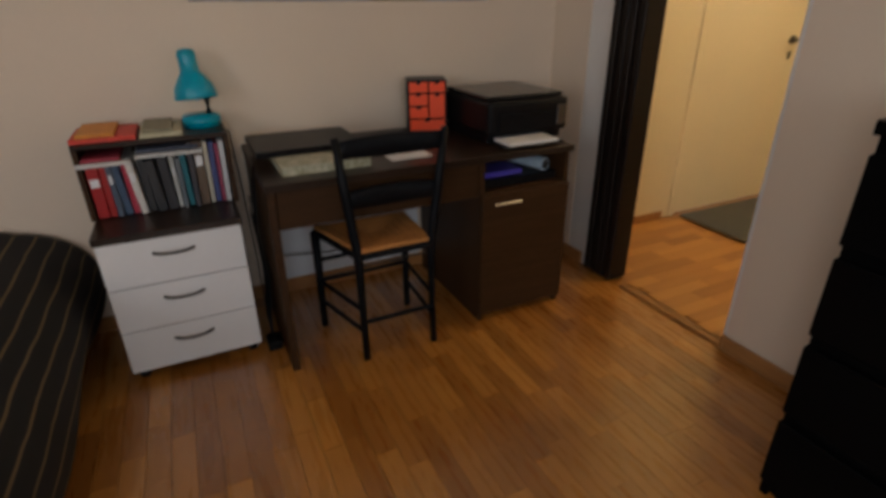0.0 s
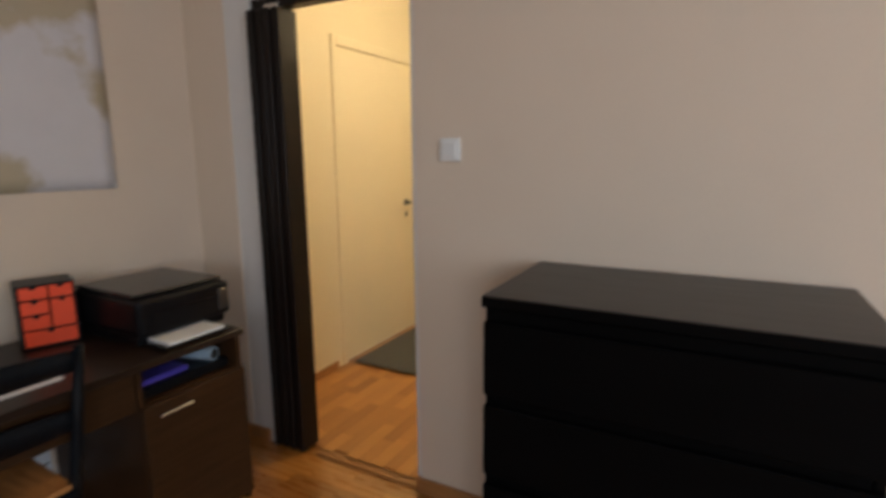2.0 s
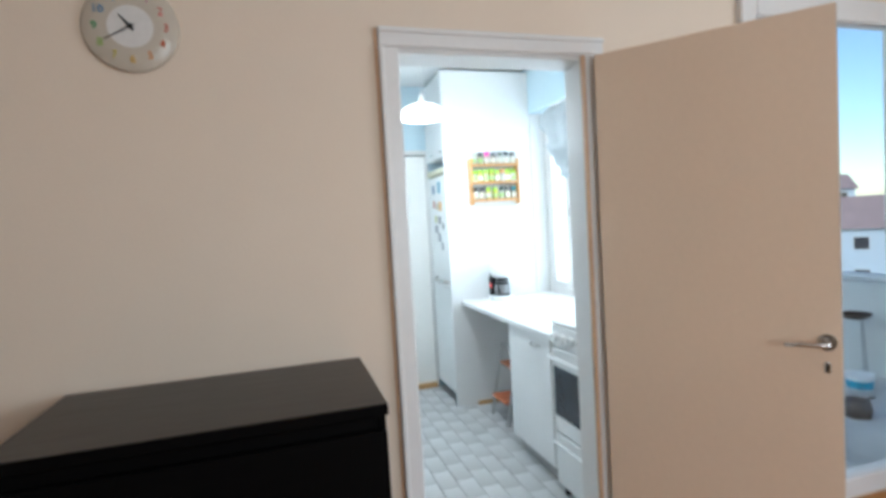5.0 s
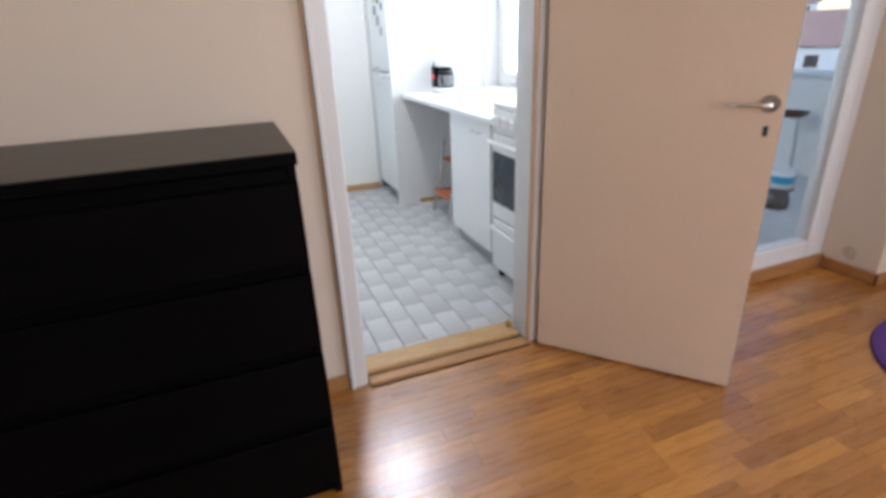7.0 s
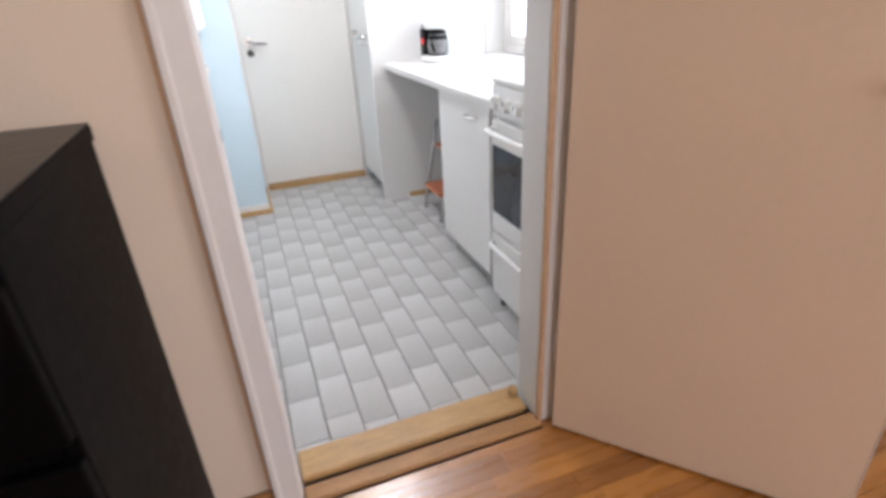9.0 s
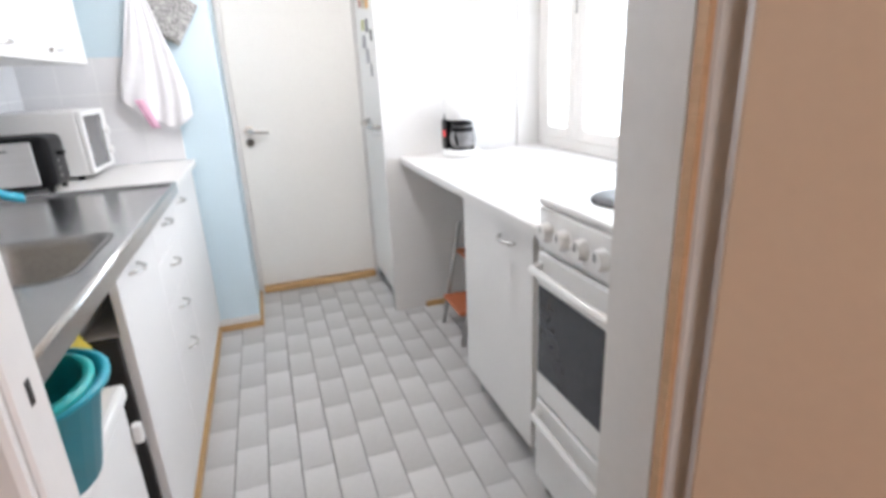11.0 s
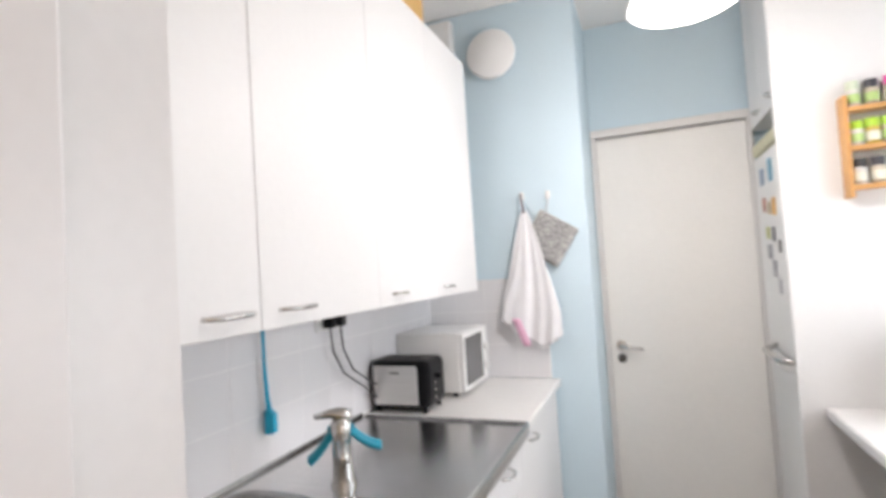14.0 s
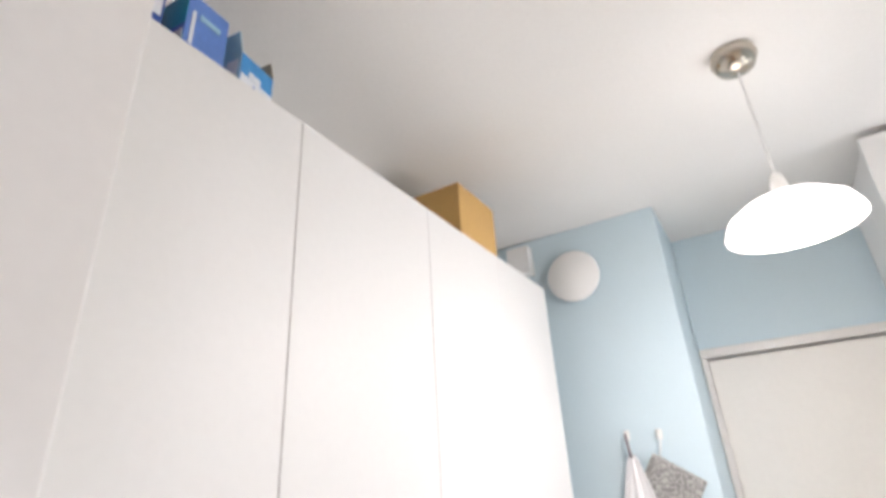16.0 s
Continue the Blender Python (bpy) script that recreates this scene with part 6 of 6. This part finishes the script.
for lv, z in enumerate(levels):
    row = lids[lv]
    for k, c in enumerate(row):
        x = QX0 + 0.04 + k * (QX1 - QX0 - 0.08) / (len(row) - 1)
        hh = rng.uniform(0.094, 0.104)
        r = rng.uniform(0.0205, 0.0222)
        body = (.50, .38, .08) if (lv == 0 and k in (2, 3)) or (lv == 1 and k in (1, 3, 6)) else (.5, .44, .34) if rng.random() < 0.4 else (.62, .60, .55)
        o = thing("spice_jar", (x, 2.018, z + 0.0125), "small glass spice jar with a %s lid" % ("green" if c[1] > 0.4 else "pink" if c[0] > 0.65 else "dark" if max(c) < 0.12 else "coloured"), "spice jar", group="spice jars")
        part("jar", lathe(bmesh.new(), [(0, z + 0.0126), (r, z + 0.0126), (r, z + hh * 0.72), (r * 0.85, z + hh * 0.8)], (x, 2.018, 0), seg=14), mat("spice_fill", body, 0.25, vary=0.2, scale=30), o, smooth=True)
        part("lid", rod(bmesh.new(), (x, 2.018, z + hh * 0.76), (x, 2.018, z + hh + 0.006), r * 0.95, seg=14), mat("jar_lid", c, 0.4, bump=0), o)
        part("label_band", lathe(bmesh.new(), [(r + 0.0006, z + 0.028), (r + 0.0006, z + hh * 0.6)], (x, 2.018, 0), seg=14), mat("jar_label", (.68, .66, .55) if rng.random() < .6 else (.4, .55, .2), 0.6), o, smooth=True)

# folding step ladder under the worktop
ld = thing("step_ladder", (1.08, 1.7, 0), "folded aluminium step stool with terracotta steps", "step ladder")
for y in (1.55, 1.82):
    part("rail", tube(bmesh.new(), [(0.975, y, 0.0), (1.075, y, 0.52)], 0.011, 8), ALU, ld, smooth=True)
    part("rear_leg", tube(bmesh.new(), [(1.28, y, 0.0), (1.11, y, 0.52)], 0.010, 8), ALU, ld, smooth=True)
for z in (0.14, 0.37):
    x = 0.995 + 0.2 * z
    part("step", b(x - (0.05 if z < 0.2 else 0.02), x + 0.09, 1.562, 1.808, z, z + 0.022, bev=0.005), ORANGEPL, ld, "terracotta plastic step")

# ---- floor pieces and tiles ----
fl = setting("floor", b(-2.9, 3.0, -4.45, 0.045, -0.16, -0.006), JOINT, "oak parquet floor of long warm brown staves", "floor")
fh = setting("floor_hall", b(-2.9, -0.8, 0.046, 2.5, -0.16, -0.0062), JOINT, "oak strip floor in the hall", "floor")
fk = setting("floor_kitchen", b(-0.8, 1.85, 0.1305, 2.78, -0.16, -0.0055), mat("grey_vinyl_joint", (0.20, 0.20, 0.195), 0.7, vary=0.1), "grey patterned vinyl tiles on the kitchen floor", "floor")


def piece_mesh(name, w, l, h, bev, material):
    m = bmesh.new()
    v = [m.verts.new(p) for p in ((-l / 2, -w / 2, 0), (l / 2, -w / 2, 0), (l / 2, w / 2, 0), (-l / 2, w / 2, 0), (-l / 2 + bev, -w / 2 + bev, h), (l / 2 - bev, -w / 2 + bev, h), (l / 2 - bev, w / 2 - bev, h), (-l / 2 + bev, w / 2 - bev, h))]
    for f in ((4, 5, 6, 7), (0, 1, 5, 4), (1, 2, 6, 5), (2, 3, 7, 6), (3, 0, 4, 7)):
        m.faces.new([v[k] for k in f])
    me = bpy.data.meshes.new(name)
    m.to_mesh(me)
    m.free()
    me.materials.append(material)
    return me


rng = random.Random(21)
SW = 0.068
lengths = [0.24, 0.30, 0.36, 0.42, 0.48]
meshes = [piece_mesh("stave", SW - 0.0003, l - 0.0003, 0.006, 0.0003, OAK) for l in lengths]
quads, count = [], 0
y = -4.29
while y < 0.03:
    x = -2.71 - rng.uniform(0, 0.3)
    while x < 2.79:
        k = rng.randrange(5)
        l = lengths[k]
        cx = x + l / 2
        if y > -1.42 and -2.35 < cx < 1.3 and count < 300 and not (-1.0 < cx < -0.25 and y > -0.42):
            ob = new("stave", meshes[k])
            ob.parent = fl
            ob.location = (cx, y + SW / 2, -0.006)
            count += 1
        else:
            quads.append((max(x, -2.88), min(x + l, 2.98), y))
        x += l
    y += SW


def staves(name, cells, along, material, parent, w):
    verts, faces = [], []
    for p0, p1, q in cells:
        n = len(verts)
        e = 0.0003
        for zz, s in ((-0.006, 0.0), (0.0, e)):
            for u, v in ((p0 + e + s, q + e + s), (p1 - e - s, q + e + s), (p1 - e - s, q + w - e - s), (p0 + e + s, q + w - e - s)):
                verts.append((u, v, zz) if along == "x" else (v, u, zz))
        faces += [(n + 4, n + 5, n + 6, n + 7), (n, n + 1, n + 5, n + 4), (n + 1, n + 2, n + 6, n + 5), (n + 2, n + 3, n + 7, n + 6), (n + 3, n, n + 4, n + 7)]
    me = bpy.data.meshes.new(name)
    me.from_pydata(verts, [], faces)
    me.materials.append(material)
    ob = new(name, me)
    ob.parent = parent
    return tagged(ob, kind="stuff")


staves("stave_field", quads, "x", OAK_REST, fl, SW)
cells = []
x = HALLX
while x < -0.85:
    y = 0.05 - rng.uniform(0, 0.3)
    while y < 2.4:
        l = rng.choice(lengths)
        if y > -0.3:
            cells.append((max(y, 0.047), y + l, x))
        y += l
    x += SW
hall_meshes = {l: piece_mesh("hall_stave", l - 0.0003, SW - 0.0003, 0.006, 0.0004, OAK_HALL) for l in lengths}
for p0, p1, q in cells:
    l = p1 - p0
    if p1 > 2.42 or l < 0.1:
        continue
    ob = new("stave", hall_meshes.get(round(l, 2)) or hall_meshes.setdefault(round(l, 4), piece_mesh("hall_stave", l - 0.0003, SW - 0.0003, 0.006, 0.0004, OAK_HALL)))
    ob.parent = fh
    ob.location = (q + SW / 2, p0 + l / 2, -0.006)

VINYL = bpy.data.materials.new("grey_vinyl_tile")
VINYL.use_nodes = True
nt = VINYL.node_tree
pn = nt.nodes["Principled BSDF"]
tcx, sep, oi, nz, ad, rmp = (nt.nodes.new(k) for k in ("ShaderNodeTexCoord", "ShaderNodeSeparateXYZ", "ShaderNodeObjectInfo", "ShaderNodeTexNoise", "ShaderNodeMath", "ShaderNodeValToRGB"))
nt.links.new(tcx.outputs["Generated"], sep.inputs[0])
nz.inputs["Scale"].default_value = 90
m1, m2, m3 = (nt.nodes.new("ShaderNodeMath") for _ in range(3))
m1.operation = m2.operation = m3.operation = "MULTIPLY_ADD"
nt.links.new(sep.outputs[1], m1.inputs[0])
m1.inputs[1].default_value, m1.inputs[2].default_value = 0.62, 0.0
nt.links.new(oi.outputs["Random"], m2.inputs[0])
m2.inputs[1].default_value = 0.22
nt.links.new(m1.outputs[0], m2.inputs[2])
nt.links.new(tcx.outputs["Object"], nz.inputs["Vector"])
nt.links.new(nz.outputs[0], m3.inputs[0])
m3.inputs[1].default_value = 0.25
nt.links.new(m2.outputs[0], m3.inputs[2])
nt.links.new(m3.outputs[0], rmp.inputs[0])
rmp.color_ramp.elements[0].color, rmp.color_ramp.elements[1].color = (0.36, 0.356, 0.352, 1), (0.64, 0.637, 0.632, 1)
nt.links.new(rmp.outputs[0], pn.inputs["Base Color"])
pn.inputs["Roughness"].default_value = 0.38
TW, TL = 0.104, 0.2
tile = piece_mesh("tile", TL - 0.0004, TW - 0.0035, 0.0055, 0.0008, VINYL)
n = 0
i = 0
x = -0.008 - 2 * TW
while x < 1.5:
    y = (0.11, -0.025, 0.055, -0.01)[(i + 3) % 4]
    while y < 2.66:
        if n < 300 and not (x > 0.95 and y < 1.25):
            o = new("tile", tile)
            o.parent = fk
            o.location = (x + TW / 2, y + TL / 2, -0.0055)
            n += 1
        y += TL
    x += TW
    i += 1

wtile = piece_mesh("wall_tile", 0.1485, 0.1485, 0.007, 0.0008, TILEW)
gw = setting("tile_wall", b(KX0 + 0.0005, KX0 + 0.0092, 0.15, 2.188, CTZ + 0.001, 1.2945), GROUT, "white glazed tile splashback behind the sink", "tiles")
for i in range(14):
    for j in range(3):
        if j * 0.15 + CTZ + 0.15 > 1.36:
            continue
        o = new("tile", wtile)
        o.parent = gw
        o.matrix_basis = pose(KX0 + 0.003, 0.15 + 0.0725 + i * 0.15 * 0.97 , CTZ + 0.0765 + j * 0.14, 90, 0, 90) @ Matrix.Diagonal((0.97, 0.93, 1, 1))
gp = setting("tile_wall_end", b(KX0 + 0.0105, -0.115, 2.1803, 2.1895, CTZ + 0.0, 1.33), GROUT, "white glazed tiles on the blue wall end", "tiles")
for i in range(4):
    for j in range(3):
        o = new("tile", wtile)
        o.parent = gp
        o.matrix_basis = pose(-0.115 - 0.0715 - i * 0.1425, 2.1865, CTZ + 0.0755 + j * 0.149, 90, 0, 0) @ Matrix.Diagonal((0.95, 0.985, 1, 1))
